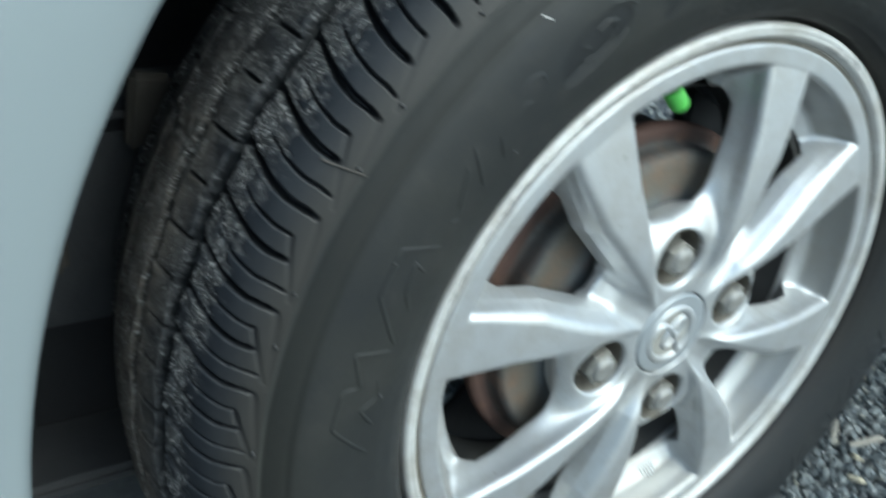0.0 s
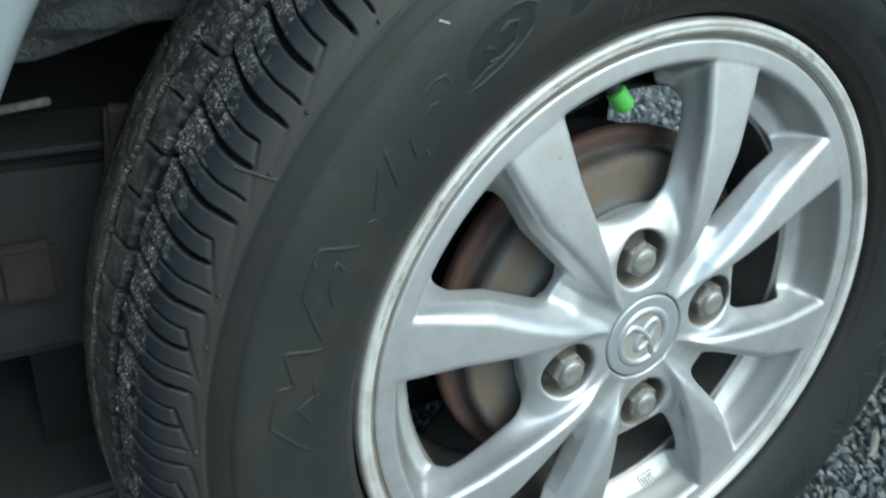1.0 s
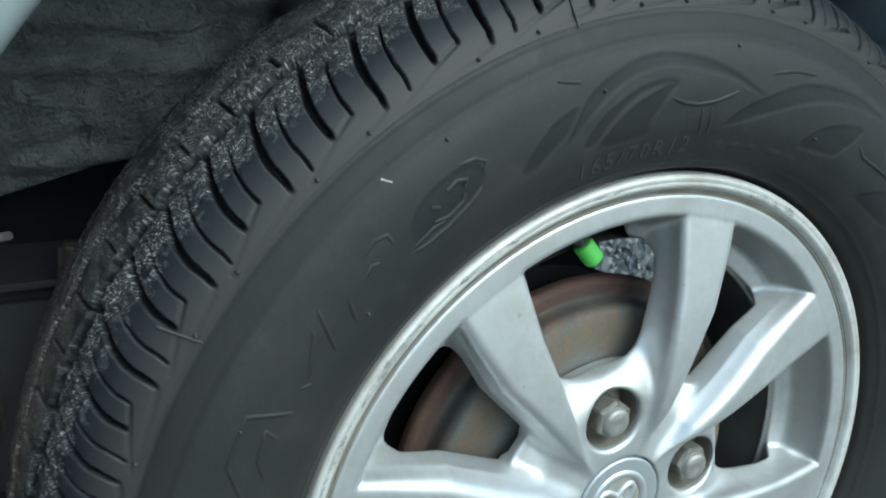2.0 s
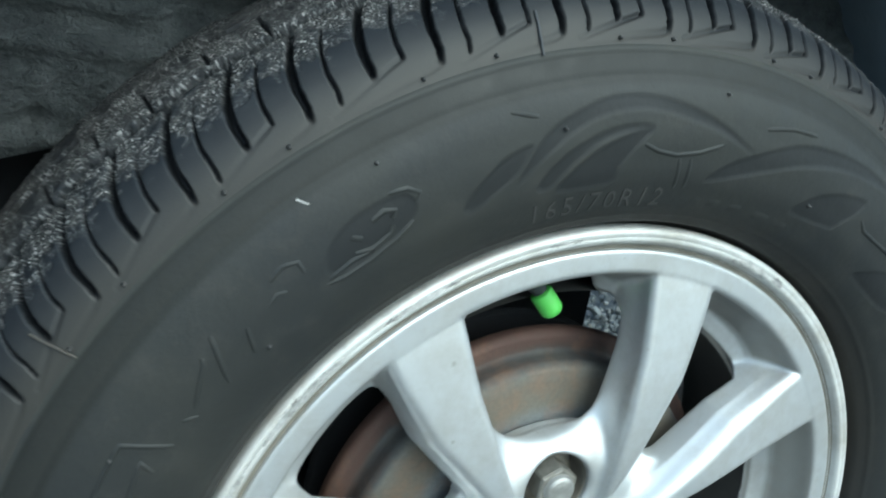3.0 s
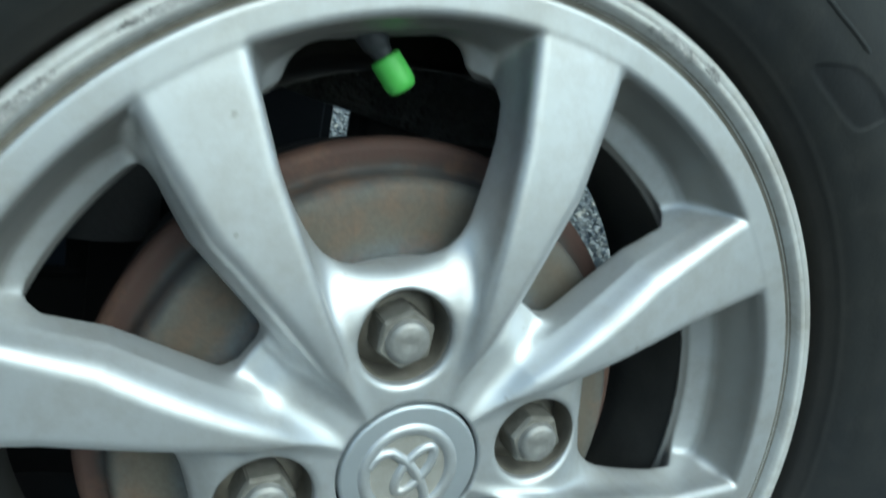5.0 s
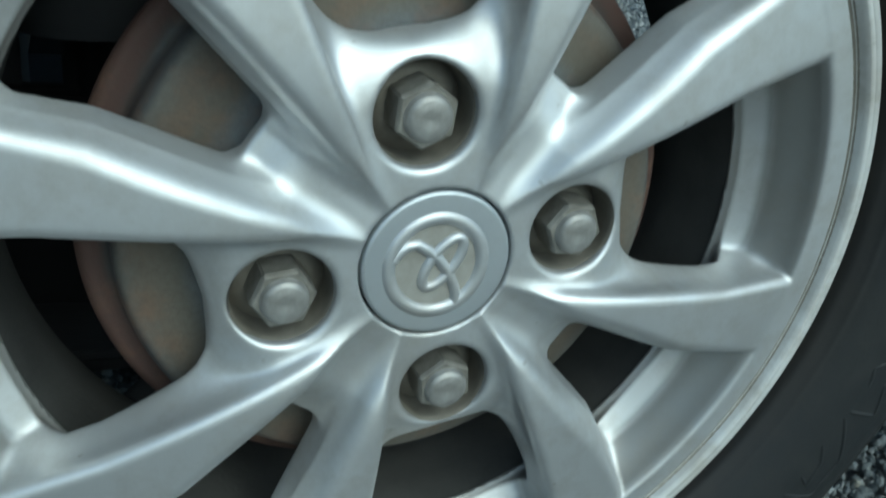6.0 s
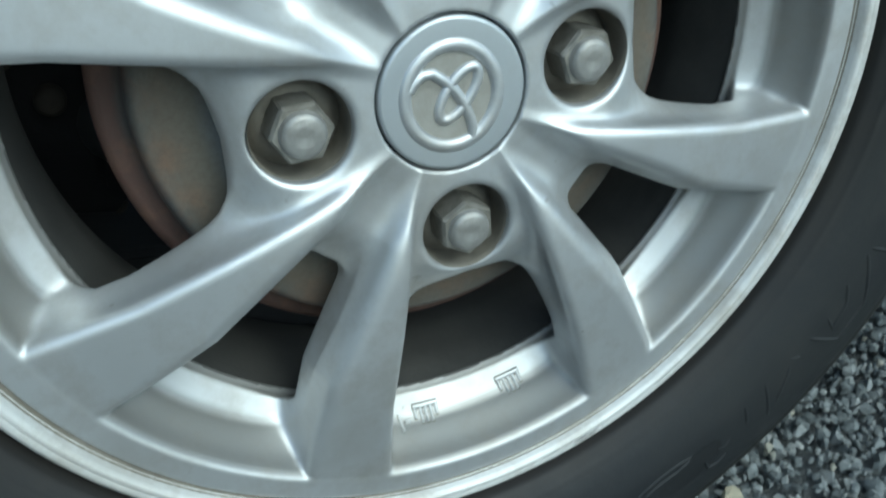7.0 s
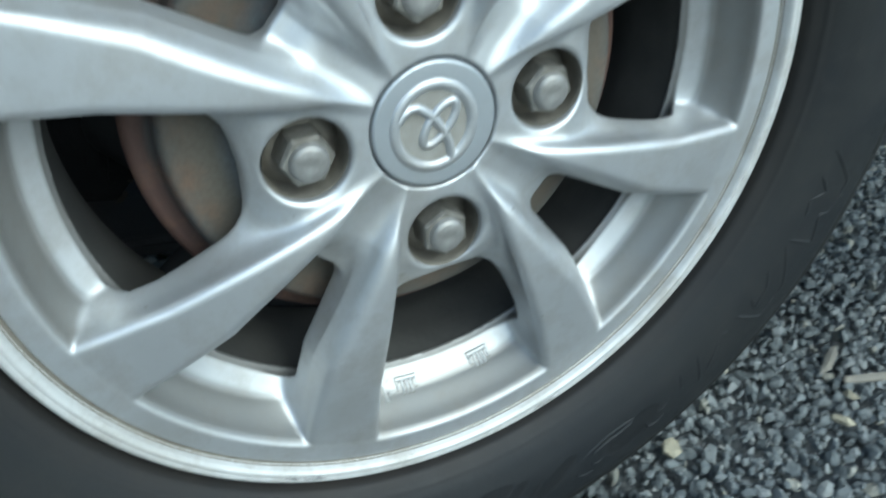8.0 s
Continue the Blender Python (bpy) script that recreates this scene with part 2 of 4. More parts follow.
# ---- mesh helpers ----
def mesh_of(name, verts, faces, mat, smooth=True, normals=None):
    me = bpy.data.meshes.new(name)
    me.from_pydata([tuple(v) for v in np.asarray(verts, float).tolist()], [], [tuple(f) for f in faces])
    me.materials.append(mat)
    me.update()
    if smooth:
        me.shade_smooth()
    if normals is not None:
        me.normals_split_custom_set_from_vertices([tuple(v) for v in np.asarray(normals).tolist()])
    return me


def part(name, me, parent, label="", m=None):
    ob = new(name, me)
    ob.parent = parent
    if m is not None:
        ob.matrix_basis = m
    if label:
        tagged(ob, label)
    return ob


def from_bmesh(name, bm, mat, smooth=False):
    me = bpy.data.meshes.new(name)
    bmesh.ops.recalc_face_normals(bm, faces=bm.faces)
    bm.to_mesh(me)
    bm.free()
    me.materials.append(mat)
    if smooth:
        me.shade_smooth()
    return me


def grid_faces(n, m, wrap):
    """Quads of a grid of n rows (round the axis if wrap) and m columns."""
    i, j = np.meshgrid(np.arange(n if wrap else n - 1), np.arange(m - 1), indexing="ij")
    k = (i + 1) % n
    return np.stack([i * m + j, i * m + j + 1, k * m + j + 1, k * m + j], -1).reshape(-1, 4).tolist()


def lathe(name, profile, mat, steps=180, smooth=True):
    """A profile of (radius, y) in millimetres turned round the y axis."""
    p = np.array(profile, float) * 0.001
    a = np.linspace(0, 2 * math.pi, steps, endpoint=False)[:, None]
    v = np.stack([p[:, 0] * np.sin(a), p[:, 1] + 0 * a, p[:, 0] * np.cos(a)], -1).reshape(-1, 3)
    return mesh_of(name, v, grid_faces(steps, len(p), True), mat, smooth)


def rounded(points, radius, steps=4):
    """A polyline with its inner corners rounded."""
    pts = [np.array(p, float) for p in points]
    out = [pts[0]]
    for a, b, c in zip(pts, pts[1:], pts[2:]):
        u, w = a - b, c - b
        lu, lw = np.linalg.norm(u), np.linalg.norm(w)
        d = min(radius, lu * 0.45, lw * 0.45)
        s, e = b + u / lu * d, b + w / lw * d
        for t in np.linspace(0, 1, steps + 1):
            out.append((1 - t) ** 2 * s + 2 * t * (1 - t) * b + t * t * e)
    out.append(pts[-1])
    return [tuple(p) for p in out]


# ---- the car and its wheel ----
HUB = Vector((0, 0, 0.266))
SPIN = pose(HUB.x, HUB.y, HUB.z, 0, -11.5, 0)
car = tagged(new("car"), "pale silver-blue car parked on grey crushed gravel", "car")


def smin(a, b, k):
    h = np.clip(0.5 + 0.5 * (b - a) / k, 0, 1)
    return b + (a - b) * h - k * h * (1 - h)


def smax(a, b, k):
    return -smin(-a, -b, k)


VALLEY_EDGE = [(18.5, 23), (32, 43), (46.0, 59.4), (59.0, 82.3), (69.9, 109.7), (77.2, 135.3), (84, 168), (47, 172)]
NUT_EDGE = [(47.5, 172), (38.3, 112), (17.3, 30)]


def beside(u, v, a, b):
    """Distance to the right of the way from a to b."""
    ex, ey = b[0] - a[0], b[1] - a[1]
    return ((u - a[0]) * ey - (v - a[1]) * ex) / math.hypot(ex, ey)


def curve_through(points, steps=5):
    """A denser, rounder line through some points."""
    p = np.array(points, float)
    q = np.vstack([2 * p[0] - p[1], p, 2 * p[-1] - p[-2]])
    out = [0.5 * (2 * b + (c - a) * t + (2 * a - 5 * b + 4 * c - d) * t * t + (3 * b - a - 3 * c + d) * t ** 3)
           for a, b, c, d in zip(q, q[1:], q[2:], q[3:]) for t in np.arange(steps) / steps]
    return [tuple(o) for o in out] + [tuple(p[-1])]


def eased(at, values, width=3.5):
    """Straight pieces from value to value with their corners eased, as a table over the radius."""
    raw = np.interp(np.arange(-40, 240, 0.5), at, values)
    bell = np.exp(-0.5 * (np.arange(-40, 41) * 0.5 / width) ** 2)
    return np.arange(-20, 220, 0.5), np.convolve(raw, bell / bell.sum(), "same")[40:-40]


VALLEY_LINE = curve_through(VALLEY_EDGE[:-1]) + VALLEY_EDGE[-1:]
SLANT = eased([28, 45, 65, 98, 131, 152], [0, 2.0, 4.4, 5.0, 3.0, 0], 9)
FACE = eased([0, 26, 30, 34, 38, 42, 47, 52, 58, 64, 70, 78, 88, 100, 115, 130, 148, 156, 172], [1.5, 1.2, 0.5, -0.7, -2.0, -3.2, -4.6, -5.7, -6.6, -7.2, -7.5, -7.6, -7.4, -6.7, -5.4, -3.7, -1.5, -0.3, 2], 2.0)


def casting(x, y, z):
    """Signed distance (mm) to the cast wheel disc; y grows inwards, a wheel nut lies on +z and each quarter turn from it."""
    r = np.hypot(x, z)
    fold = np.abs((np.arctan2(x, z) + math.pi / 4) % (math.pi / 2) - math.pi / 4)
    fold = math.pi / 4 - np.sqrt((math.pi / 4 - fold) ** 2 + 0.03 ** 2)
    u, v = r * np.sin(fold), r * np.cos(fold)
    valley_edge = np.maximum.reduce([beside(u, v, a, b) for a, b in zip(VALLEY_LINE, VALLEY_LINE[1:])])
    nut_edge = np.minimum(beside(u, v, *NUT_EDGE[:2]), beside(u, v, *NUT_EDGE[1:]))
    face = np.interp(r, *FACE)
    back = np.interp(r, [0, 58, 74, 118, 129, 133, 138, 150], [22, 19, 14, 14.2, 15, 19.5, 28, 28])
    slant = np.interp(r, *SLANT) * (1 - np.clip((y - face) / 11, 0, 1))
    blade = np.maximum(valley_edge + slant - 0.04 * (y - face), nut_edge)
    side = np.clip((fold - math.radians(27)) / math.radians(15), 0, 1)
    side = side * side * (3 - 2 * side)
    spoke = smax(blade, face - y, 4.5 + 2 * side)
    spoke = smax(smax(spoke, y - back, 2), r - 162, 2)
    slope = np.clip((r - 54) / 25, 0, 1)
    saddle = 1.2 + 9.8 * (slope * slope * (3 - 2 * slope)) ** 2
    valley = np.interp(r, [0, 28, 40, 74, 80], [1.2, 1.5, 5, 11, 13])
    top = saddle * (1 - side) + valley * side
    hub = smax(smax(r - 72 + 1.5 * side, top - y, 5 - 3 * side), y - 24 + 7 * side, 2)
    body = smin(spoke, hub, 5 - side)
    wall = np.interp(y, [-4, 0, 2, 18, 20.5, 28, 31], [155.5, 154, 152.6, 147.4, 145.4, 133.5, 133.5])
    front = np.interp(r, [150, 156, 166], [-0.4, -0.5, -0.2])
    ring = smax(smax(smax((wall - r) * 0.85, r - 164.2, 1), front - y, 1.5), y - 29, 1.2)
    body = smin(body, ring, 4 - 3 * np.clip((5 - y) / 4, 0, 1))
    # wide fillets between the spokes, the hub and the rim, low in the windows
    outline = smin(smin(blade, r - 66 + 3 * side, 50 - 48 * side), (wall - r) * 0.85, 13 + 10 * side)
    low = np.interp(r, [0, 60, 76, 95, 130, 150], [7, 7, 9, 10, 13, 14])
    fillet = smax(smax(smax(outline, low - 3 - y, 13), y - back, 2), r - 160, 1)
    body = smin(body, fillet, 7)
    pocket = smax(smax(np.abs(x) - 30, np.abs(z - 128) - 17, 14), 14 - y, 8)
    body = smax(body, -pocket, 7)
    well = np.maximum(np.hypot(u, v - 50) - 16.3, y - 21)
    body = smax(body, -well, 3)
    return smax(body, -np.maximum(r - 26.4, y - 5), 0.8)


def surface_nets(field, low, high, step):
    """The zero surface of a field as vertices, quads and unit normals."""
    axes = [np.arange(a, b + step, step) for a, b in zip(low, high)]
    g = np.concatenate([field(*np.meshgrid(some, axes[1], axes[2], indexing="ij")) for some in np.array_split(axes[0], 12)])
    inside = g < 0
    n = np.array(g.shape)
    corner = [(i, j, k) for i in (0, 1) for j in (0, 1) for k in (0, 1)]
    cut = [slice(0, -1), slice(1, None)]
    count = sum(inside[cut[i], cut[j], cut[k]].astype(np.int8) for i, j, k in corner)
    cells = np.argwhere((count > 0) & (count < 8))
    index = np.full(n - 1, -1, np.int32)
    index[tuple(cells.T)] = np.arange(len(cells))
    total, hits = np.zeros((len(cells), 3)), np.zeros(len(cells))
    for a in corner:
        for axis in range(3):
            if a[axis]:
                continue
            b = list(a)
            b[axis] = 1
            fa, fb = g[tuple((cells + a).T)], g[tuple((cells + b).T)]
            cross = (fa < 0) != (fb < 0)
            t = np.where(cross, fa / np.where(cross, fa - fb, 1), 0)
            at = np.array(a) + t[:, None] * np.eye(3)[axis]
            total += at * cross[:, None]
            hits += cross
    v = (cells + total / hits[:, None]) * step + np.array(low)
    quads = []
    for axis in range(3):
        o, p = [(1, 2), (2, 0), (0, 1)][axis]
        lo, hi = [slice(None)] * 3, [slice(None)] * 3
        lo[axis], hi[axis] = slice(0, -1), slice(1, None)
        edges = np.argwhere(inside[tuple(lo)] != inside[tuple(hi)])
        ok = (edges[:, o] > 0) & (edges[:, p] > 0) & (edges[:, o] < n[o] - 1) & (edges[:, p] < n[p] - 1)
        edges = edges[ok]
        first = inside[tuple(edges.T)]
        eo, ep = np.eye(3, dtype=int)[o], np.eye(3, dtype=int)[p]
        q = np.stack([index[tuple((edges - eo - ep).T)], index[tuple((edges - ep).T)], index[tuple(edges.T)], index[tuple((edges - eo).T)]], -1)
        quads.append(np.where(first[:, None], q, q[:, ::-1]))
    quads = np.concatenate(quads)
    for turn in range(3):
        e = 0.25 if turn < 2 else 0.9
        grad = np.stack([field(*(v + e * d).T) - field(*(v - e * d).T) for d in np.eye(3)], -1) / (2 * e)
        size = np.maximum(np.linalg.norm(grad, axis=1), 0.3)
        if turn < 2:
            v = v - (grad / size[:, None]) * np.clip(field(*v.T) / size, -0.4 * step, 0.4 * step)[:, None]
    return v, quads, grad / size[:, None]


verts, quads, norms = surface_nets(casting, (-168.2, -10.25, -168.2), (168.2, 32, 168.2), 1.15)
centre = verts[quads].mean(1)
rad, ang = np.hypot(centre[:, 0], centre[:, 2]), np.degrees(np.arctan2(centre[:, 0], centre[:, 2]))
sector = (np.floor(ang / 45).astype(int)) % 8
facing = norms[quads].mean(1)
inwards = -(facing[:, 0] * centre[:, 0] + facing[:, 2] * centre[:, 2]) / np.maximum(rad, 1)
zone = np.where(rad < 62, 8, np.where((rad > 132) & (inwards > 0.38), 10, np.where(rad > 151, 9, sector)))


point_inwards = -(norms[:, 0] * verts[:, 0] + norms[:, 2] * verts[:, 2]) / np.maximum(np.hypot(verts[:, 0], verts[:, 2]), 1)
# Brake dust plus the wall's shade, both keyed to how far it faces inwards.
brake_dust = np.clip((point_inwards - 0.5) / 0.3, 0, 1) * np.clip((np.hypot(verts[:, 0], verts[:, 2]) - 128) / 8, 0, 1)


def piece(name, pick):
    q = quads[pick]
    used, back = np.unique(q, return_inverse=True)
    me = mesh_of(name, verts[used] * 0.001, back.reshape(-1, 4).tolist(), SILVER, True, norms[used])
    me.attributes.new("brake_dust", "FLOAT", "POINT").data.foreach_set("value", brake_dust[used].astype(np.float32))
    return me


wheel = part("wheel", piece("wheel", zone == 8), car, "silver-painted cast alloy wheel hub with four nut wells", SPIN)
part("rim", piece("rim", zone == 9), wheel, "silver rim ring with grime")
part("rim_wall", piece("rim_wall", zone == 10), wheel, "sloping rim wall brown with brake dust and painted shade")
for s in range(8):
    part("spoke", piece("spoke", zone == s), wheel, "tapering silver spoke")

# rim flange, barrel and scrapes
FLANGE = rounded([(162.0, 5), (163.2, 2.4), (166.4, 1.5), (167.8, -1.8), (169.0, -3.0), (170.1, -3.1), (170.7, -2.95), (171.3, -3.2), (172.8, -3.4), (174.4, -2.0), (174.8, 2.5), (172.5, 10), (160, 16)], 1.2)
part("rim_flange", lathe("rim_flange", FLANGE, LIP, 360), wheel, "silver rim flange worn grey at its edge")
part("rim_barrel", lathe("rim_barrel", rounded([(134.5, 27.5), (134, 36), (132, 62), (133, 80), (145, 90), (150, 104), (160, 110), (168, 116)], 3), BARREL, 180), wheel, "dark grey inner rim barrel")


def scrape(start, end, low, high, seed):
    """A ragged patch of bare metal on the rim flange between two angles, from one place across it to another."""
    rng = random.Random(seed)
    line = np.array(FLANGE)
    at = np.r_[0, np.cumsum(np.hypot(*np.diff(line, axis=0).T))]
    steps, across = max(6, int((end - start) * 4)), 7
    rows = []
    for i in range(steps + 1):
        f = i / steps
        swell = math.sin(math.pi * min(max(f, 0.03), 0.97)) ** 0.4
        mid, half = (low + high) / 2 + rng.uniform(-0.5, 0.5), (high - low) / 2 * swell * rng.uniform(0.6, 1.1)
        row = []
        for j in range(across):
            d = mid + half * (2 * j / (across - 1) - 1)
            r, y = np.interp(d, at, line[:, 0]), np.interp(d, at, line[:, 1])
            lift = 0.0 if j in (0, across - 1) else rng.uniform(0.06, 0.32)
            a = radians(start + (end - start) * f + rng.uniform(-0.1, 0.1))
            row.append(((r + lift * 0.5) * math.sin(a) * 0.001, (y - lift) * 0.001, (r + lift * 0.5) * math.cos(a) * 0.001))
        rows.append(row)
    v = np.array(rows)
    return mesh_of("kerb_scrape", v.reshape(-1, 3), grid_faces(len(rows), across, False), BARE, False)


for start, end, low, high, seed in ((29, 37, 5.5, 10.5, 1), (38, 41, 8, 11, 2), (-27, -16, 8.5, 11, 3), (-48, -33, 8.0, 11.2, 4), (-62, -50, 8.8, 11, 5), (-3, 2, 9, 10.5, 6), (205, 212, 8.5, 11, 7), (163, 168, 9, 11, 8)):
    part("kerb_scrape", scrape(start, end, 1.05 + 1.24 * low, 1.05 + 1.24 * high, seed), wheel, "bare scraped aluminium")

part("grime_line", lathe("grime_line", [(163.4, 2.15), (165.0, 1.7), (166.3, 1.3), (167.0, 0.2)], GRIME, 240), wheel, "brown grime in the rim groove")

# ---- tyre ----
SIDE = rounded([(171.5, 10), (175.4, 5.5), (176.6, 1.0), (178.8, -5.5), (186.5, -12), (200, -17.5), (215, -19), (229, -17.5), (239, -13.5), (247.5, -9)], 5, 6)


def resample(line, count):
    line = np.array(line, float)
    at = np.r_[0, np.cumsum(np.hypot(*np.diff(line, axis=0).T))]
    d = np.linspace(0, at[-1], count)
    return np.stack([np.interp(d, at, line[:, 0]), np.interp(d, at, line[:, 1])], -1)


def outward(line):
    """Unit normals of a profile, on the left of its way: away from the tyre's inside."""
    t = np.gradient(line, axis=0)
    t /= np.linalg.norm(t, axis=1)[:, None]
    return np.stack([t[:, 1], -t[:, 0]], -1)


def ring_points(angles, radii, along):
    return np.stack([radii * np.sin(angles), along, radii * np.cos(angles)], -1) * 0.001


# leaf-shaped knurled fields moulded into the sidewall: (angle from the valve nut, radius in mm)
LEAVES = [
    [(-8.6, 206), (-5.2, 221), (-1, 228), (2.5, 231), (7, 230), (11.5, 226), (16, 220), (19.9, 213), (15, 218.5), (11, 222), (7, 225), (3, 225.5), (-1, 222), (-5, 214)],
    [(-6.5, 203), (-3, 213), (2.3, 220), (6.5, 219.5), (1, 215.5), (-2.5, 208), (-5, 201)],
    [(-4.2, 199), (-1.5, 208), (2, 214.5), (6.5, 219), (4.6, 211), (3, 204), (2, 198)],
    [(14.7, 199), (17, 207), (20.2, 213), (24, 220), (27.9, 225), (35.7, 230), (42.4, 230), (36, 225), (31.7, 221), (27, 215), (24.6, 211), (19, 203)],
    [(29.4, 197), (31, 206), (34, 213), (38.9, 219), (38.6, 211), (37.5, 205), (36.4, 200)],
    [(46.6, 193), (48, 201), (51, 207.5), (56, 210), (56.5, 203), (55, 196)],
    [(-28.6, 211), (-27, 218), (-24, 221.5), (-21, 221.5), (-19, 219), (-18.8, 213), (-20.5, 208.5), (-24, 206.5), (-27.5, 207)],
    [(-14.5, 205), (-12, 212), (-9.6, 217), (-6.5, 219), (-8.1, 211), (-11, 205.5), (-13.5, 202)],
]


def leaf_depth(s, r, outline):
    """How far inside a closed outline a place lies (mm; negative outside)."""
    p = np.array([(radians(a) * 212, q) for a, q in outline])
    a, c, d = np.roll(p, 1, 0), np.roll(p, -1, 0), np.roll(p, -2, 0)
    p = np.concatenate([0.5 * (2 * p + (c - a) * t + (2 * a - 5 * p + 4 * c - d) * t * t + (3 * p - a - 3 * c + d) * t ** 3) for t in (0, 0.33, 0.67)], 1).reshape(-1, 2)
    inside, near = np.zeros(s.shape, bool), np.full(s.shape, 1e9)
    for (ax, ay), (bx, by) in zip(p, np.roll(p, -1, 0)):
        ex, ey = bx - ax, by - ay
        t = np.clip(((s - ax) * ex + (r - ay) * ey) / (ex * ex + ey * ey), 0, 1)
        near = np.minimum(near, np.hypot(s - ax - t * ex, r - ay - t * ey))
        with np.errstate(divide="ignore", invalid="ignore"):
            inside ^= ((ay > r) != (by > r)) & (s < ax + (r - ay) * ex / (ey if ey else 1e-9))
    return np.where(inside, near, -near)


def sidewall():
    line = resample(SIDE, 96)
    out = outward(line)
    deg = np.arange(0, 360, 0.2) - 180
    a, r = np.meshgrid(np.radians(deg), line[:, 0], indexing="ij")
    lift, knurl = np.zeros(a.shape), np.zeros(a.shape)
    band = lambda at, half: np.exp(-((r - at) / half) ** 2)  # noqa: E731
    lift += 0.5 * band(178.5, 0.9) + 0.35 * band(183, 0.8) - 0.7 * band(246.2, 0.7) - 0.35 * band(237.5, 0.8) + 0.25 * band(242, 3)
    for half_turn in (0, 180):
        s = np.radians((np.degrees(a) - half_turn + 180) % 360 - 180) * 212
        for leaf in LEAVES:
            d = leaf_depth(s, r, leaf)
            inner = np.clip(d / 1.2 + 0.5, 0, 1)
            lift += -0.38 * inner + 0.07 * np.exp(-((d + 0.3) / 0.9) ** 2)
            knurl = np.maximum(knurl, inner)
    v = ring_points(a, r + lift * out[:, 0], line[:, 1] + lift * out[:, 1])
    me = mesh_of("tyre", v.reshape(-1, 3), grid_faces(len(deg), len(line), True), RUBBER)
    field = me.attributes.new("knurl", "FLOAT", "POINT")
    field.data.foreach_set("value", knurl.ravel().astype(np.float32))
    return me


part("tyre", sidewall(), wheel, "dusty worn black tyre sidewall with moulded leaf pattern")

CROWN = [(247.5, -9), (252, -6.2), (256, -4.2), (260.2, -1), (264.8, 4), (268.8, 11), (272.8, 22), (276.2, 35), (278.6, 48), (279.8, 63)]
CROWN = CROWN + [(r, 126 - y) for r, y in reversed(CROWN[:-1])]
# angles of the hooked cross grooves: the pitch varies round the tyre
HOOKS = [-68.2, -60.2, -51.5, -42.2, -32.6, -22.4, -11.5]
for pitch in (10.5, 10.2, 9.4, 9.0, 8.6, 9.0, 9.7, 10.3) * 5:
    HOOKS = HOOKS + [HOOKS[-1] + pitch]
for pitch in (8.2, 8.9, 9.7, 10.2, 10.6, 10.2, 9.6):
    HOOKS = [HOOKS[0] - pitch] + HOOKS


def cloud(shape, cells, rng):
    """Smooth random field between 0 and 1."""
    g = rng.random((cells[0] + 2, cells[1] + 2))
    u, w = np.linspace(0, cells[0], shape[0]), np.linspace(0, cells[1], shape[1])
    i, j = u.astype(int), w.astype(int)
    fu, fw = (u - i)[:, None], (w - j)[None, :]
    fu, fw = fu * fu * (3 - 2 * fu), fw * fw * (3 - 2 * fw)
    top = g[i][:, j] * (1 - fw) + g[i][:, j + 1] * fw
    low = g[i + 1][:, j] * (1 - fw) + g[i + 1][:, j + 1] * fw
    return top * (1 - fu) + low * fu


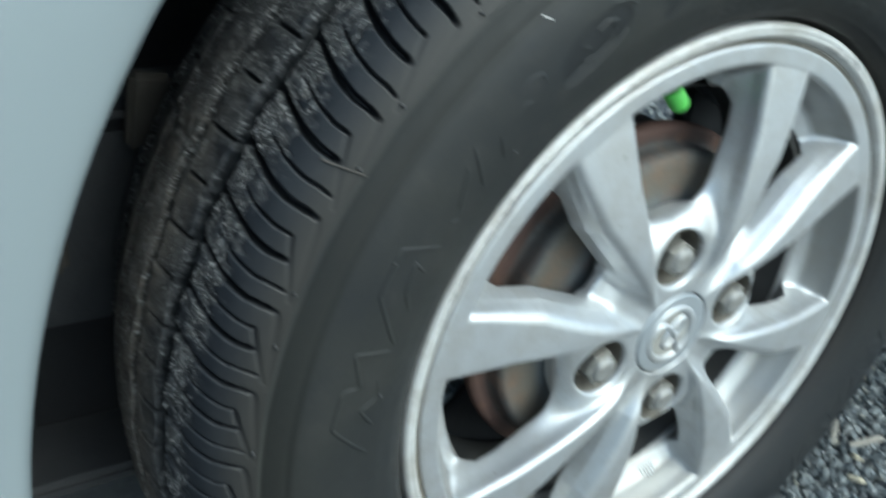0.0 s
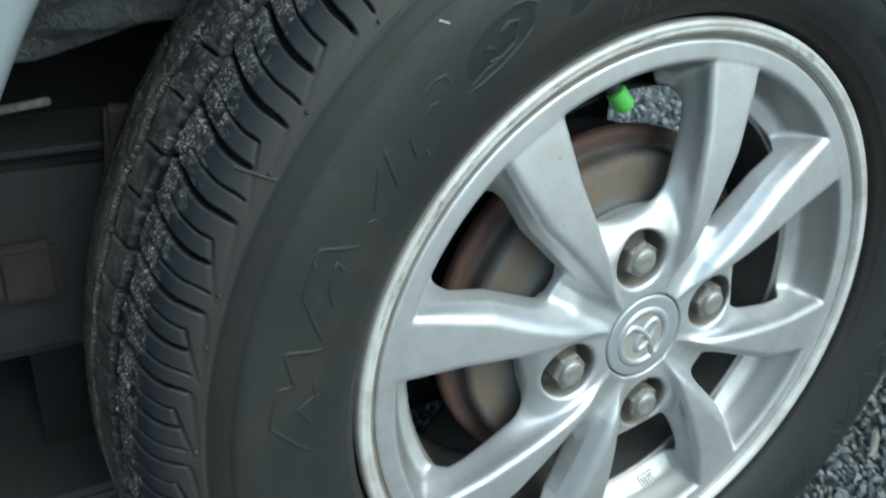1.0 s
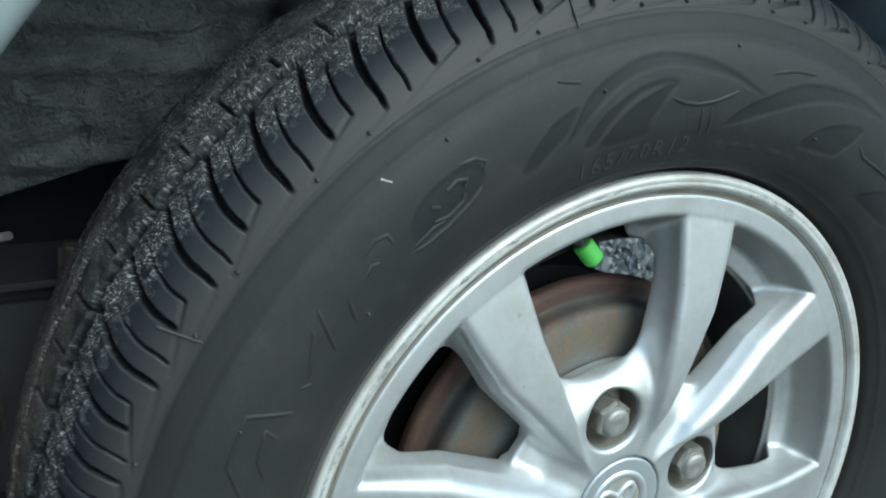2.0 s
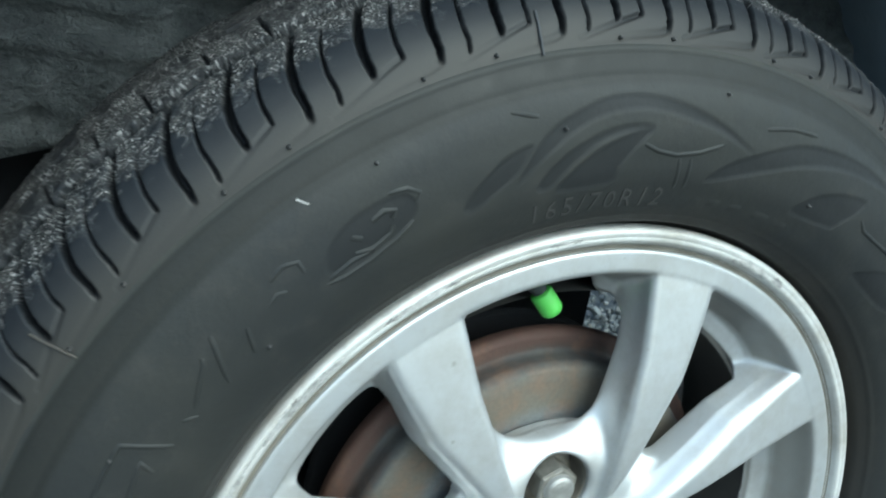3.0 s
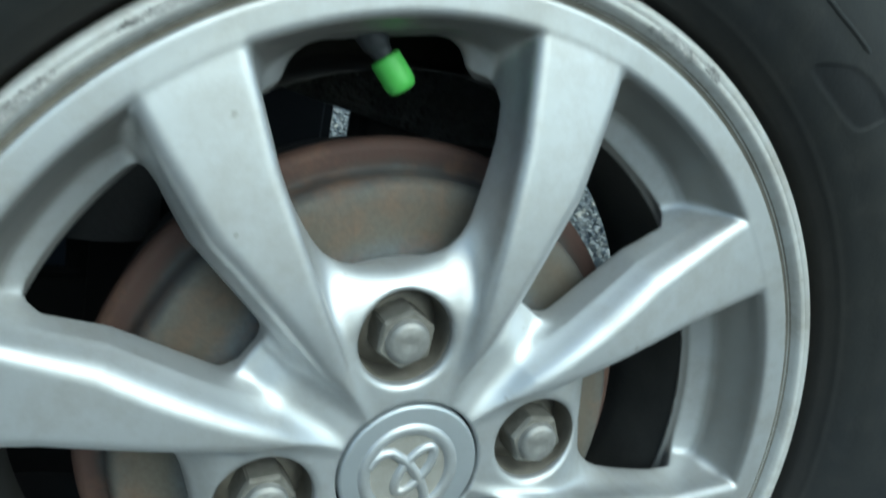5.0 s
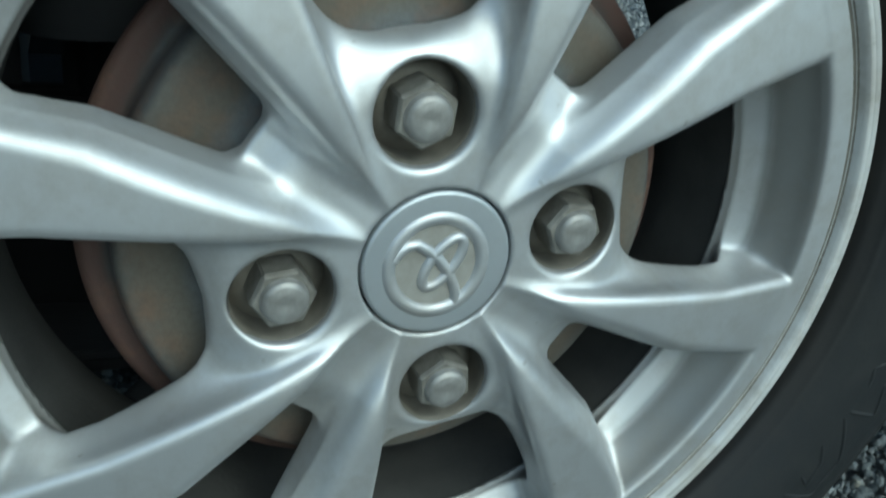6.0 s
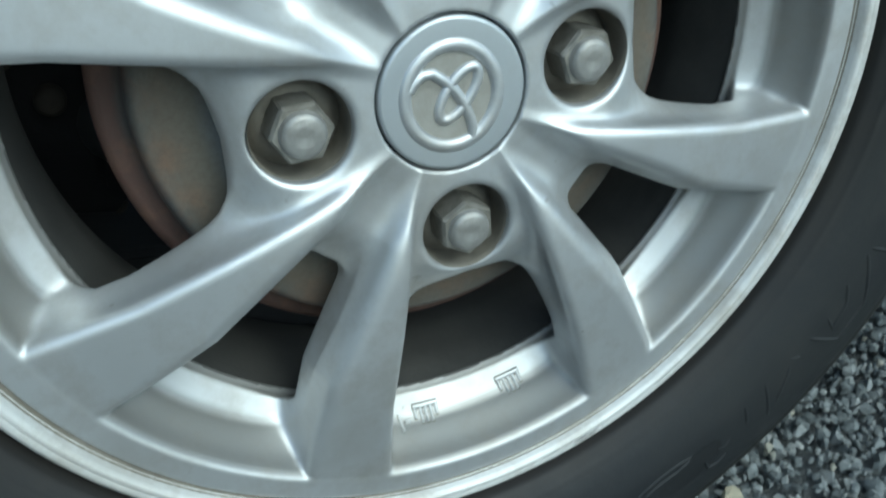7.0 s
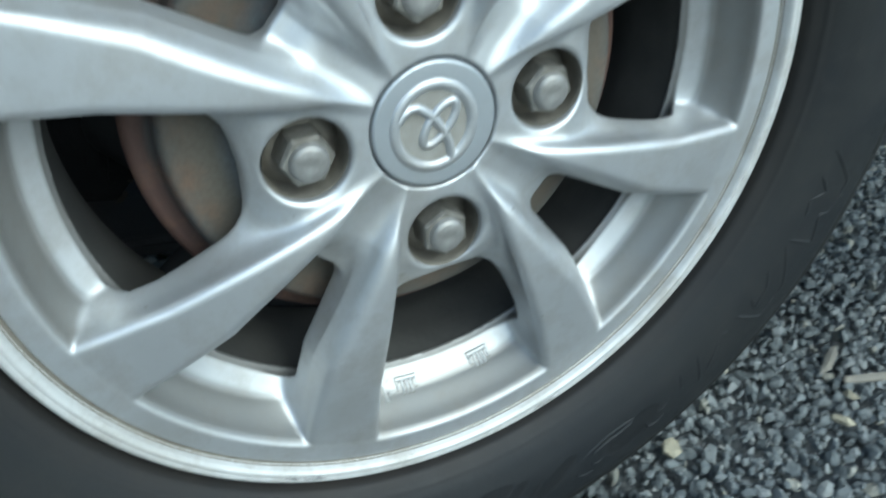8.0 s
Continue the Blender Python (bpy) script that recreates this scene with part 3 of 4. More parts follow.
def tread():
    """Shoulder blocks between curved cross grooves that hook round into the sidewall, and ribs between ring grooves."""
    line = resample(rounded(CROWN, 3, 4), 1000)
    keep, last = [0], 0
    length = np.r_[0, np.cumsum(np.hypot(*np.diff(line, axis=0).T))]
    for k in range(1, 1000):
        if length[k] - length[last] > (0.6 if line[k, 1] < 33 and k < 600 else 1.3 if line[k, 1] < 80 and k < 700 else 2.6):
            keep.append(k)
            last = k
    keep[-1] = 999
    line = line[keep]
    out = outward(line)
    deg = np.concatenate([np.arange(-110, 75, 0.11), np.arange(75, 250, 0.5)])
    a, y = np.meshgrid(deg, line[:, 1], indexing="ij")
    r = np.broadcast_to(line[:, 0], a.shape)
    far = np.where(y > 63, 126 - y, y)
    lean = np.interp(far, [-9, -6, -4, 1.3, 9, 17, 29], [-0.6, -0.6, -0.4, -0.3, 0.2, 1.0, 2.3]) + np.where(y > 63, 3.0, 0.0)
    hooks = -np.array(HOOKS[::-1])
    along = np.interp(-(a - lean), hooks, np.arange(len(hooks))) % 1
    span = np.interp(-(a - lean), (hooks[1:] + hooks[:-1]) / 2, np.diff(hooks)) * math.pi / 180 * 265
    gap = lambda at: np.abs((along - at + 0.5) % 1 - 0.5) * span  # noqa: E731
    cut = lambda d, half, soft: np.clip((half + soft - d) / soft, 0, 1)  # noqa: E731
    reach = lambda low, high, soft: np.clip((far - low) / soft, 0, 1) * np.clip((high - far) / soft, 0, 1)  # noqa: E731
    wide = (0.55 + 0.65 * np.clip((far + 6) / 16, 0, 1)) * np.interp(a, [-75, -50], [0.5, 1.0])
    depth = 5.0 * cut(gap(0), wide, 0.8) * reach(-6.6, 27, 3)
    depth = np.maximum(depth, 5.0 * cut(gap(0.5), wide, 0.8) * reach(-5.0, 27, 2.5))
    depth = np.maximum(depth, 3.0 * cut(gap(0.265), 0.32, 0.5) * reach(-3.6, 19, 1.2))
    depth = np.maximum(depth, 3.0 * cut(gap(0.77), 0.30, 0.5) * reach(-6.3, 19, 1.2))
    near = (y < 20)
    tail = cut(np.abs(far - np.interp(along, [0, 0.1, 0.93], [-6.0, -6.7, -8.7])), 0.3, 0.6) * (along < 0.95) * near
    inner = cut(np.abs(far - np.interp(along, [0.265, 0.31, 0.42, 0.85], [-3.0, -3.4, -4.3, -7.3])), 0.25, 0.5) * ((along > 0.262) & (along < 0.87)) * near
    faint = np.interp(a, [-75, -55, -35, -5, 8], [1, 0.6, 0.25, 0.45, 1.0])
    depth = np.maximum(depth, faint * np.maximum(0.8 * tail * np.interp(along, [0, 0.3, 0.6, 0.95], [1, 0.6, 0.3, 0.2]), 1.5 * inner * np.interp(along, [0.2, 0.4, 0.6, 0.87], [1.2, 1, 0.45, 0.25])))
    rng = np.random.default_rng(5)
    wobble = 0.8 * np.sin(along * 2 * math.pi) + 1.2 * (cloud(a.shape, (300, 4), rng) - 0.5)
    for at, half in ((28.5, 2.7), (50.5, 1.5), (75.5, 1.5), (97.5, 2.7)):
        depth = np.maximum(depth, 5.0 * cut(np.abs(y - at + wobble), half, 0.8))
    depth = np.maximum(depth, 2.4 * cut(gap(0.15), 0.5, 0.6) * reach(30, 47, 2))
    depth = np.maximum(depth, 2.4 * cut(gap(0.63), 0.4, 0.6) * reach(33, 47, 2))
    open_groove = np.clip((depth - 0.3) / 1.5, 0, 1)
    # torn, gritty rubber on the inner half of the blocks and on the ribs
    patch, ragged = cloud(a.shape, (160, 14), rng), cloud(a.shape, (420, 40), rng)
    edge = np.interp(a, [-100, -80, -62, -50, -30, 20], [15, 12, 9, 8, 6.5, 7.5]) + 9 * (ragged - 0.5) + 8 * (patch - 0.5)
    worn = np.clip((far - edge) / 4, 0, 1) * np.clip(patch * 1.6 + ragged - 0.5, 0.05, 1) * (1 - open_groove)
    worn *= np.interp(far, [26, 31, 50], [1.0, 0.95, 0.85])
    soil = np.clip((far - 30) / 22, 0, 1) * np.interp(a, [-75, -58, -42], [1, 0.8, 0.1]) * (1 - open_groove) * (0.6 + 0.4 * patch)
    worn *= 1 - 0.35 * soil
    crumbs = np.abs(rng.normal(0, 0.42, a.shape)) * (rng.random(a.shape) > 0.5)
    worn *= 1 - 0.65 * np.clip((-38 - a) / 10, 0, 1) * np.clip((far - 30) / 2, 0, 1) * np.clip((49 - far) / 3, 0, 1)
    streaks = cloud(a.shape, (70, 46), rng)
    worn *= np.clip(0.45 + 1.2 * streaks, 0, 1)
    lumps = 1.3 * (cloud(a.shape, (480, 90), rng) - 0.4)
    lift = rng.normal(0, 0.05, a.shape) * np.clip((far - 4) / 8, 0, 1) + np.maximum(worn, soil * 0.8) * (crumbs + lumps) - depth
    v = ring_points(np.radians(a), r + lift * out[:, 0], y + lift * out[:, 1])
    me = mesh_of("tread", v.reshape(-1, 3), grid_faces(len(deg), len(line), True), TREAD)
    rolled = np.stack([np.radians(a) * 0.27 * 0.8, y * 0.001, r * 0.001], -1)
    me.attributes.new("flat", "FLOAT_VECTOR", "POINT").data.foreach_set("vector", rolled.ravel().astype(np.float32))
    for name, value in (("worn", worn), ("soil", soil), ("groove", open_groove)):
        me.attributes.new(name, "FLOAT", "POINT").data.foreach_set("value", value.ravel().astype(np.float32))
    return me


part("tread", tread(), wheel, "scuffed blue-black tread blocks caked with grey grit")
part("inner_sidewall", lathe("inner_sidewall", rounded([(247.5, 135), (240, 139), (215, 144), (190, 136), (172, 116)], 5), MOULDED, 240), wheel)


def side_y(r):
    line = np.array(SIDE)
    return float(np.interp(r, line[2:, 0], line[2:, 1]))


def bend(points, turn):
    """Places (arc mm, radius) on the sidewall, turned round the axle, as points in metres with a lift off the surface."""
    out = []
    for s, r, lift in points:
        a = s / 212 + radians(turn)
        out.append((r * math.sin(a) * 0.001, (side_y(r) - lift) * 0.001, r * math.cos(a) * 0.001))
    return out


def ridge(points, width, height, turn):
    """A moulded ridge along a polyline of (angle, radius) on the sidewall."""
    p = np.array([(radians(a) * 212, r) for a, r in points], float)
    if len(p) > 6:
        q = np.vstack([2 * p[0] - p[1], p, 2 * p[-1] - p[-2]])
        p = np.array([0.5 * (2 * b + (c - a) * t + (2 * a - 5 * b + 4 * c - d) * t * t + (3 * b - a - 3 * c + d) * t ** 3)
                      for a, b, c, d in zip(q, q[1:], q[2:], q[3:]) for t in (0, 0.25, 0.5, 0.75)] + [p[-1]])
    fine = [p[0]]
    for a, b in zip(p, p[1:]):
        steps = max(1, int(np.linalg.norm(b - a) / 2.5))
        fine += [a + (b - a) * k / steps for k in range(1, steps + 1)]
    p = np.array(fine)
    t = np.gradient(p, axis=0)
    t /= np.maximum(np.linalg.norm(t, axis=1), 1e-9)[:, None]
    side = np.stack([-t[:, 1], t[:, 0]], -1)
    rows = []
    for k, (q, n) in enumerate(zip(p, side)):
        end = 0.25 if k in (0, len(p) - 1) else 1.0
        rows.append(bend([(*(q + n * width * f), lift * end - 0.15) for f, lift in ((-0.6, 0), (-0.3, height), (0.3, height), (0.6, 0))], turn))
    v = np.array(rows)
    return mesh_of("moulded_line", v.reshape(-1, 3), grid_faces(len(rows), 4, False), RUBBER)


# brand and model marks, kept to plain moulded shapes
MARKS = [
    [(-62.7, 205), (-63.2, 221), (-67.2, 214), (-67.6, 221), (-72.3, 222), (-76.6, 204)],
    [(-66.5, 206), (-68.8, 203.5)], [(-68.8, 203.5), (-70.4, 211), (-72.6, 203.5)],
    [(-49.7, 206), (-51.4, 222), (-56.6, 221), (-61.8, 205)],
    [(-52.9, 207), (-52.2, 213), (-55.6, 210.5), (-57.6, 204.5)],
    [(-45.6, 208), (-41.8, 216), (-41.4, 218)], [(-47.2, 209), (-46.2, 205)],
    [(-39.5, 221), (-42.0, 204)], [(-37.0, 214), (-38.3, 205)],
    [(-33.0, 220.6), (-31.4, 222), (-30.1, 220), (-30.2, 215.5)], [(-34.4, 214.4), (-33.2, 215.6), (-32.4, 213.8)],
    [(-20.6, 222.6), (-18.9, 221.2), (-18.0, 218), (-18.6, 215.4)],
    [(-29.2, 206.6), (-27.4, 205.0), (-24.6, 204.8), (-21.6, 206.6), (-19.4, 209.4)], [(-28.9, 207.6), (-26.2, 208.6), (-24.0, 207.6)],
    [(-22.9, 217.0), (-21.6, 218.2), (-20.6, 216.4), (-21.2, 214.4)], [(-21.4, 212), (-21.8, 209.6), (-24, 208.2), (-25.6, 209.9)], [(-24.4, 213.4), (-25.2, 216)],
    [(5.7, 213), (7.5, 210), (9.8, 208.6), (12.5, 210), (15.5, 214)], [(10.4, 207.5), (11.0, 195)], [(11.9, 207.5), (12.3, 195.5)],
    [(40.1, 212), (41.5, 209.2), (43.8, 209.6), (49.4, 212)], [(-8.1, 232), (-5.6, 228)],
    [(20.5, 224), (24, 227.5), (27.5, 229)],
]
for turn in (0, 184.5):
    for line in MARKS:
        part("moulded_mark", ridge(line, 1.7, 0.7, turn), wheel)

# size marking
def arc_text(words, angle, radius, size, turn=0):
    """Raised writing that runs clockwise along the sidewall."""
    curve = bpy.data.curves.new("marking", "FONT")
    curve.body, curve.size, curve.extrude, curve.resolution_u = words, size, 0.0, 2
    curve.align_x, curve.space_character = "CENTER", 1.3
    holder = new("marking", curve)
    flat = bpy.data.meshes.new_from_object(holder.evaluated_get(bpy.context.evaluated_depsgraph_get()))
    bpy.data.objects.remove(holder)
    bm = bmesh.new()
    bm.from_mesh(flat)
    bmesh.ops.subdivide_edges(bm, edges=[e for e in bm.edges if e.calc_length() > 3], cuts=1)
    top = bm.faces[:]
    grown = bmesh.ops.extrude_face_region(bm, geom=top)
    raised = {e for e in grown["geom"] if isinstance(e, bmesh.types.BMVert)}
    for vert in bm.verts:
        lift = 0.27 if vert in raised else -0.2
        vert.co = Vector(bend([(vert.co.x + radians(angle) * 212, vert.co.y + radius, lift)], turn)[0])
    return from_bmesh("size_marking", bm, MOULDED)


part("size_marking", arc_text("165/70R12", 1.4, 187.2, 11.6), wheel, "moulded tyre size")
for a, w in ((15.2, 1.6), (18, 2.2), (21.5, 2.2), (26, 3), (30, 2)):
    part("marking_bar", ridge([(a - w / 2, 190.5), (a + w / 2, 190.5)], 3.6, 0.4, 0), wheel)
for k in range(22):
    a = -47 + 0.74 * k
    part("marking_bar", ridge([(a, 189), (a + 0.42, 192.5)], 0.8, 0.4, 0), wheel)

# rubber vent nubs
nub_mesh = lathe("vent_nub", [(0.01, -1.5), (0.5, -1.3), (0.75, -0.2), (0.9, 0.4)], MOULDED, 10)
rng = random.Random(11)
for k in range(44):
    a = radians(-120 + 5.6 * k + rng.uniform(-1.2, 1.2))
    r = 249.6 if k % 3 else rng.choice((203, 222, 231, 233))
    y = -7.9 if r > 240 else side_y(r)
    part("vent_nub", nub_mesh, wheel, "", pose(r * math.sin(a) * 0.001, y * 0.001, r * math.cos(a) * 0.001))
part("chip", ridge([(-27.2, 236.2), (-26.6, 232.9)], 1.0, 0.7, 0), wheel, "pale fleck of grit").data.materials[0] = BARE


# ---- nuts, cap, valve ----
def hex_nut():
    bm = bmesh.new()
    sections = [(9.7, 3.4), (10.7, 4.5), (10.7, 18.5)]
    rings = []
    for radius, y in sections:
        rings.append([bm.verts.new((radius * math.sin(radians(60 * k)) * 0.001, y * 0.001, radius * math.cos(radians(60 * k)) * 0.001)) for k in range(6)])
    for low, high in zip(rings, rings[1:]):
        for k in range(6):
            bm.faces.new((low[k], low[(k + 1) % 6], high[(k + 1) % 6], high[k]))
    bm.faces.new(rings[0])
    edges = [e for e in bm.edges if all(abs(v.co.y - 0.0045) < 1e-5 for v in e.verts) or abs(e.verts[0].co.y - e.verts[1].co.y) > 0.002]
    bmesh.ops.bevel(bm, geom=edges, offset=0.0005, segments=2, affect="EDGES")
    return from_bmesh("wheel_nut", bm, NUT_SIDE)


nut_mesh = hex_nut()
crown_mesh = lathe("nut_crown", rounded([(0.01, 0.2), (3.5, 0.0), (6.2, 0.5), (7.3, 1.5), (7.6, 3.0), (8.4, 4.6)], 0.7), STEEL, 40)
washer_mesh = lathe("nut_seat", rounded([(9.6, 13.2), (11.6, 13.4), (13.4, 14.4), (15.4, 16.2), (16.3, 17.0)], 0.8), GRIME, 48)
well_mesh = lathe("nut_well", rounded([(16.1, 21.5), (8, 21.5), (8, 22.5)], 0.4), GRIME, 48)
sleeve_mesh = lathe("nut_sleeve", rounded([(16.6, 3.2), (16.05, 4.6), (16.0, 10), (16.0, 21.5)], 1), GRIME, 64)
for q, twist in enumerate((14, 47, 3, 33)):
    a = radians(90 * q)
    nut = part("wheel_nut", nut_mesh, wheel, "grimy hexagonal steel wheel nut", pose(0.050 * math.sin(a), -0.0026, 0.050 * math.cos(a), 0, twist, 0))
    part("nut_crown", crown_mesh, wheel, "", pose(0.050 * math.sin(a), -0.0026, 0.050 * math.cos(a)))
    for me in (washer_mesh, well_mesh, sleeve_mesh):
        part(me.name, me, wheel, "", pose(0.050 * math.sin(a), 0, 0.050 * math.cos(a)))

part("centre_cap", lathe("centre_cap", rounded([(0.01, 1.0), (14.6, 1.0), (16.4, 0.3), (24.4, 0.3), (25.2, 0.7), (25.5, 1.6), (25.6, 6)], 0.35), CAP, 120), wheel, "silver centre cap, dusty in its emblem")
part("emblem_field", lathe("emblem_field", [(0.01, 0.9), (15.6, 0.9)], make_simple("cap_dust", (0.21, 0.20, 0.175), (0.32, 0.31, 0.28), 0.65, 0.1, 90), 60), wheel, "dusty beige emblem ground")
# Black ring laid in the cap's gap, standing in for its shade.
part("cap_gap", lathe("cap_gap", [(25.5, 4.5), (26.6, 4.5)], SHADE_STEEL, 90), wheel)


def emblem_line(points, width, height, closed):
    """A rounded raised line on the flat cap, points (x, z) in mm."""
    p = np.array(points, float)
    if closed:
        t = np.roll(p, -1, 0) - np.roll(p, 1, 0)
    else:
        t = np.gradient(p, axis=0)
    t /= np.linalg.norm(t, axis=1)[:, None]
    side = np.stack([-t[:, 1], t[:, 0]], -1)
    rows = []
    for q, n in zip(p, side):
        rows.append([((q + n * width * math.cos(c))[0], 1.2 - height * math.sin(c), (q + n * width * math.cos(c))[1]) for c in np.linspace(math.pi, 0, 7)])
    v = np.array(rows) * 0.001
    return mesh_of("emblem", v.reshape(-1, 3), grid_faces(len(rows), 7, closed), SILVER)


def oval(cx, cz, ra, rb, tilt, start=0, end=360, count=48):
    out = []
    for k in range(count):
        a = radians(start + (end - start) * k / (count if end - start == 360 else count - 1))
        x, z = ra * math.cos(a), rb * math.sin(a)
        c, s = math.cos(radians(tilt)), math.sin(radians(tilt))
        out.append((cx + x * c - z * s, cz + x * s + z * c))
    return out


part("emblem", emblem_line(oval(-0.5, -0.3, 16.2, 16.9, 0), 2.5, 1.9, True), wheel, "raised oval emblem, plain")
part("emblem", emblem_line(oval(1.9, 0.1, 10.0, 4.2, 47), 1.9, 1.8, True), wheel)
sweep = [(-14.6, 4.6), (-12.4, 7.2), (-9.4, 8.8), (-6.1, 8.6), (-2.8, 5.6), (0.6, 1.6), (2.6, -2.4), (4.2, -6.2), (5.2, -9.8), (5.5, -12.8), (5.0, -16.4)]
part("emblem", emblem_line(sweep, 1.95, 1.9, False), wheel)

valve_pose = Matrix.Translation((0.0065, 0.019, 0.1285)) @ Vector((-7, 3, 13)).to_track_quat("Y", "Z").to_matrix().to_4x4()
part("valve_cap", lathe("valve_cap", rounded([(0.01, 0), (3.4, 0.2), (4.8, 1.6), (5.2, 3.4), (5.2, 12.2), (3, 12.6)], 1), GREEN, 32), wheel, "bright green plastic valve cap", valve_pose)
part("valve_stem", lathe("valve_stem", rounded([(3.0, 11), (3.6, 15), (4.6, 17), (5.6, 26)], 1), BLACK, 24), wheel, "black rubber valve stem", valve_pose)

# casting marks on the barrel
def barrel_mark(angle, depth, length, width, tilt, mat=SILVER, height=1.0):
    """A small raised bar on the sloping inside of the rim."""
    rows = []
    a0 = radians(angle)
    for k in range(5):
        f = (k / 4 - 0.5) * length
        row = []
        for w, lift in ((-0.75, -0.1), (-0.4, height), (0.4, height), (0.75, -0.1)):
            along, up = f * math.cos(radians(tilt)) - w * width * math.sin(radians(tilt)), f * math.sin(radians(tilt)) + w * width * math.cos(radians(tilt))
            y = depth + up
            a = a0 + along / 142
            probe = np.linspace(128, 156, 281)
            r = float(probe[np.argmax(casting(probe * math.sin(a), np.full(281, y), probe * math.cos(a)) < 0)]) - lift
            row.append((r * math.sin(a), y - 0.5 * lift, r * math.cos(a)))
        rows.append(row)
    v = np.array(rows) * 0.001
    return mesh_of("casting_mark", v.reshape(-1, 3), grid_faces(5, 4, False), mat)


for group in (-171.6, -187.2):
    for dx, length, tilt in ((0, 11, 0), (-4.6, 3.4, 90), (-2.0, 5.5, 90), (0.2, 5.5, 90), (2.4, 5.5, 90), (4.8, 3.4, 90)):
        for mat, wide, height in ((GRIME, 1.6, 0.08), (SILVER, 0.9, 0.65)):
            part("casting_mark", barrel_mark(group - dx / 2.5, 22 - (length / 2 if tilt else 0), length + wide - 1.1, wide, tilt, mat, height), wheel)
part("casting_mark", barrel_mark(-167.0, 17.5, 6.5, 1.0, 80), wheel)
part("casting_mark", barrel_mark(-168.2, 18.5, 2.2, 0.9, 0), wheel)

# ---- brake and hub behind the wheel ----
DRUM = rounded([(26, 25.5), (70, 26), (88, 26.4), (95.5, 27.6), (97.8, 31), (97.8, 38), (99, 40.5), (106, 40.5), (108.6, 43), (108.6, 49), (100, 60), (88, 66)], 2.5, 5)
part("brake_drum", lathe("brake_drum", DRUM, RUST, 160), car, "rusty brake drum with flaking brown face", SPIN)


def ring_plate(name, inner, outer, y, thick, start, end, mat):
    """A flat ring, or part of one, standing across the axle (mm, degrees)."""
    steps = max(8, int((end - start) / 4))
    rows = []
    for a in np.radians(np.linspace(start, end, steps)):
        rows.append([(r * math.sin(a), yy, r * math.cos(a)) for r, yy in ((inner, y), (outer - 2, y), (outer, y + 2), (outer, y + thick), (inner, y + thick))])
    v = np.array(rows) * 0.001
    return mesh_of(name, v.reshape(-1, 3), grid_faces(len(rows), 5, False), mat, False)


# Plate added so the space behind the drum shows dark.
part("backing_plate", ring_plate("backing_plate", 40, 100, 84, 4, -180, 180, SHADE_STEEL), car, "dark plate added behind the brake drum", SPIN)

# Added dark ring; hides gravel in the gap below the drum.
part("splash_shield", ring_plate("splash_shield", 96, 140, 85, 4, 118, 234, SHADE_STEEL), car, "dark ring added to fill the gap round the brake drum", SPIN)

# ---- bodywork round the wheel ----
BODY = pose(0, -0.035, 0)
WELL = pose(-0.031, -0.021, 0)
ARCH = (0.010, 0.294, 0.340)


def arch_panel(name, start, end, section, mat):
    """A panel round the wheel arch: a section of (distance from the arch edge, depth) swept between two angles from the top."""
    cx, cz, r = ARCH
    rows = []
    for a in np.radians(np.linspace(start, end, max(12, int((end - start) / 1.5)))):
        rows.append([(cx + math.sin(a) * (r + d), y, cz + math.cos(a) * (r + d)) for d, y in section])
    v = np.array(rows)
    v[..., 0], v[..., 2] = np.clip(v[..., 0], -0.775, 0.69), np.clip(v[..., 2], 0.17, 0.785)
    return mesh_of(name, v.reshape(-1, 3), grid_faces(len(rows), v.shape[1], False), mat)


WING = rounded([(0.006, 0.030), (0.002, 0.014), (-0.001, 0.004), (0.002, -0.001), (0.012, -0.003), (0.030, -0.003), (0.045, 0.0), (0.2, 0.0), (0.42, 0.012), (0.55, 0.06)], 0.006, 3)
part("front_wing", arch_panel("front_wing", -116, 42, WING, PAINT), car, "pale silver-blue painted wing panel", BODY)
# Arch end made black to fit the dark view there; panel is assumed.
part("sill_cover", arch_panel("sill_cover", 42, 101, WING, BLACK), car, "assumed black end of the arch panel", BODY)


def liner():
    """Ribbed arch liner, reaching inwards from the arch edge."""
    cx, cz, r = ARCH
    rows = []
    for a in np.radians(np.linspace(-62, 104, 150)):
        row = []
        for y in np.linspace(0.008, 0.44 if a < 1.0 else 0.27, 40):
            d = 0.010 + 0.012 * min(1, y / 0.05) + 0.006 * noise.noise(Vector((a * 3, y * 9, 2))) + 0.003 * math.sin(y * 60) * (y > 0.08)
            row.append((cx + math.sin(a) * (r + d), y, cz + math.cos(a) * (r + d)))
        rows.append(row)
    v = np.array(rows)
    return mesh_of("wheel_arch_liner", v.reshape(-1, 3), grid_faces(len(rows), v.shape[1], False), ARCH_PLASTIC)


part("wheel_arch_liner", liner(), car, "blue-grey plastic wheel arch liner", BODY)


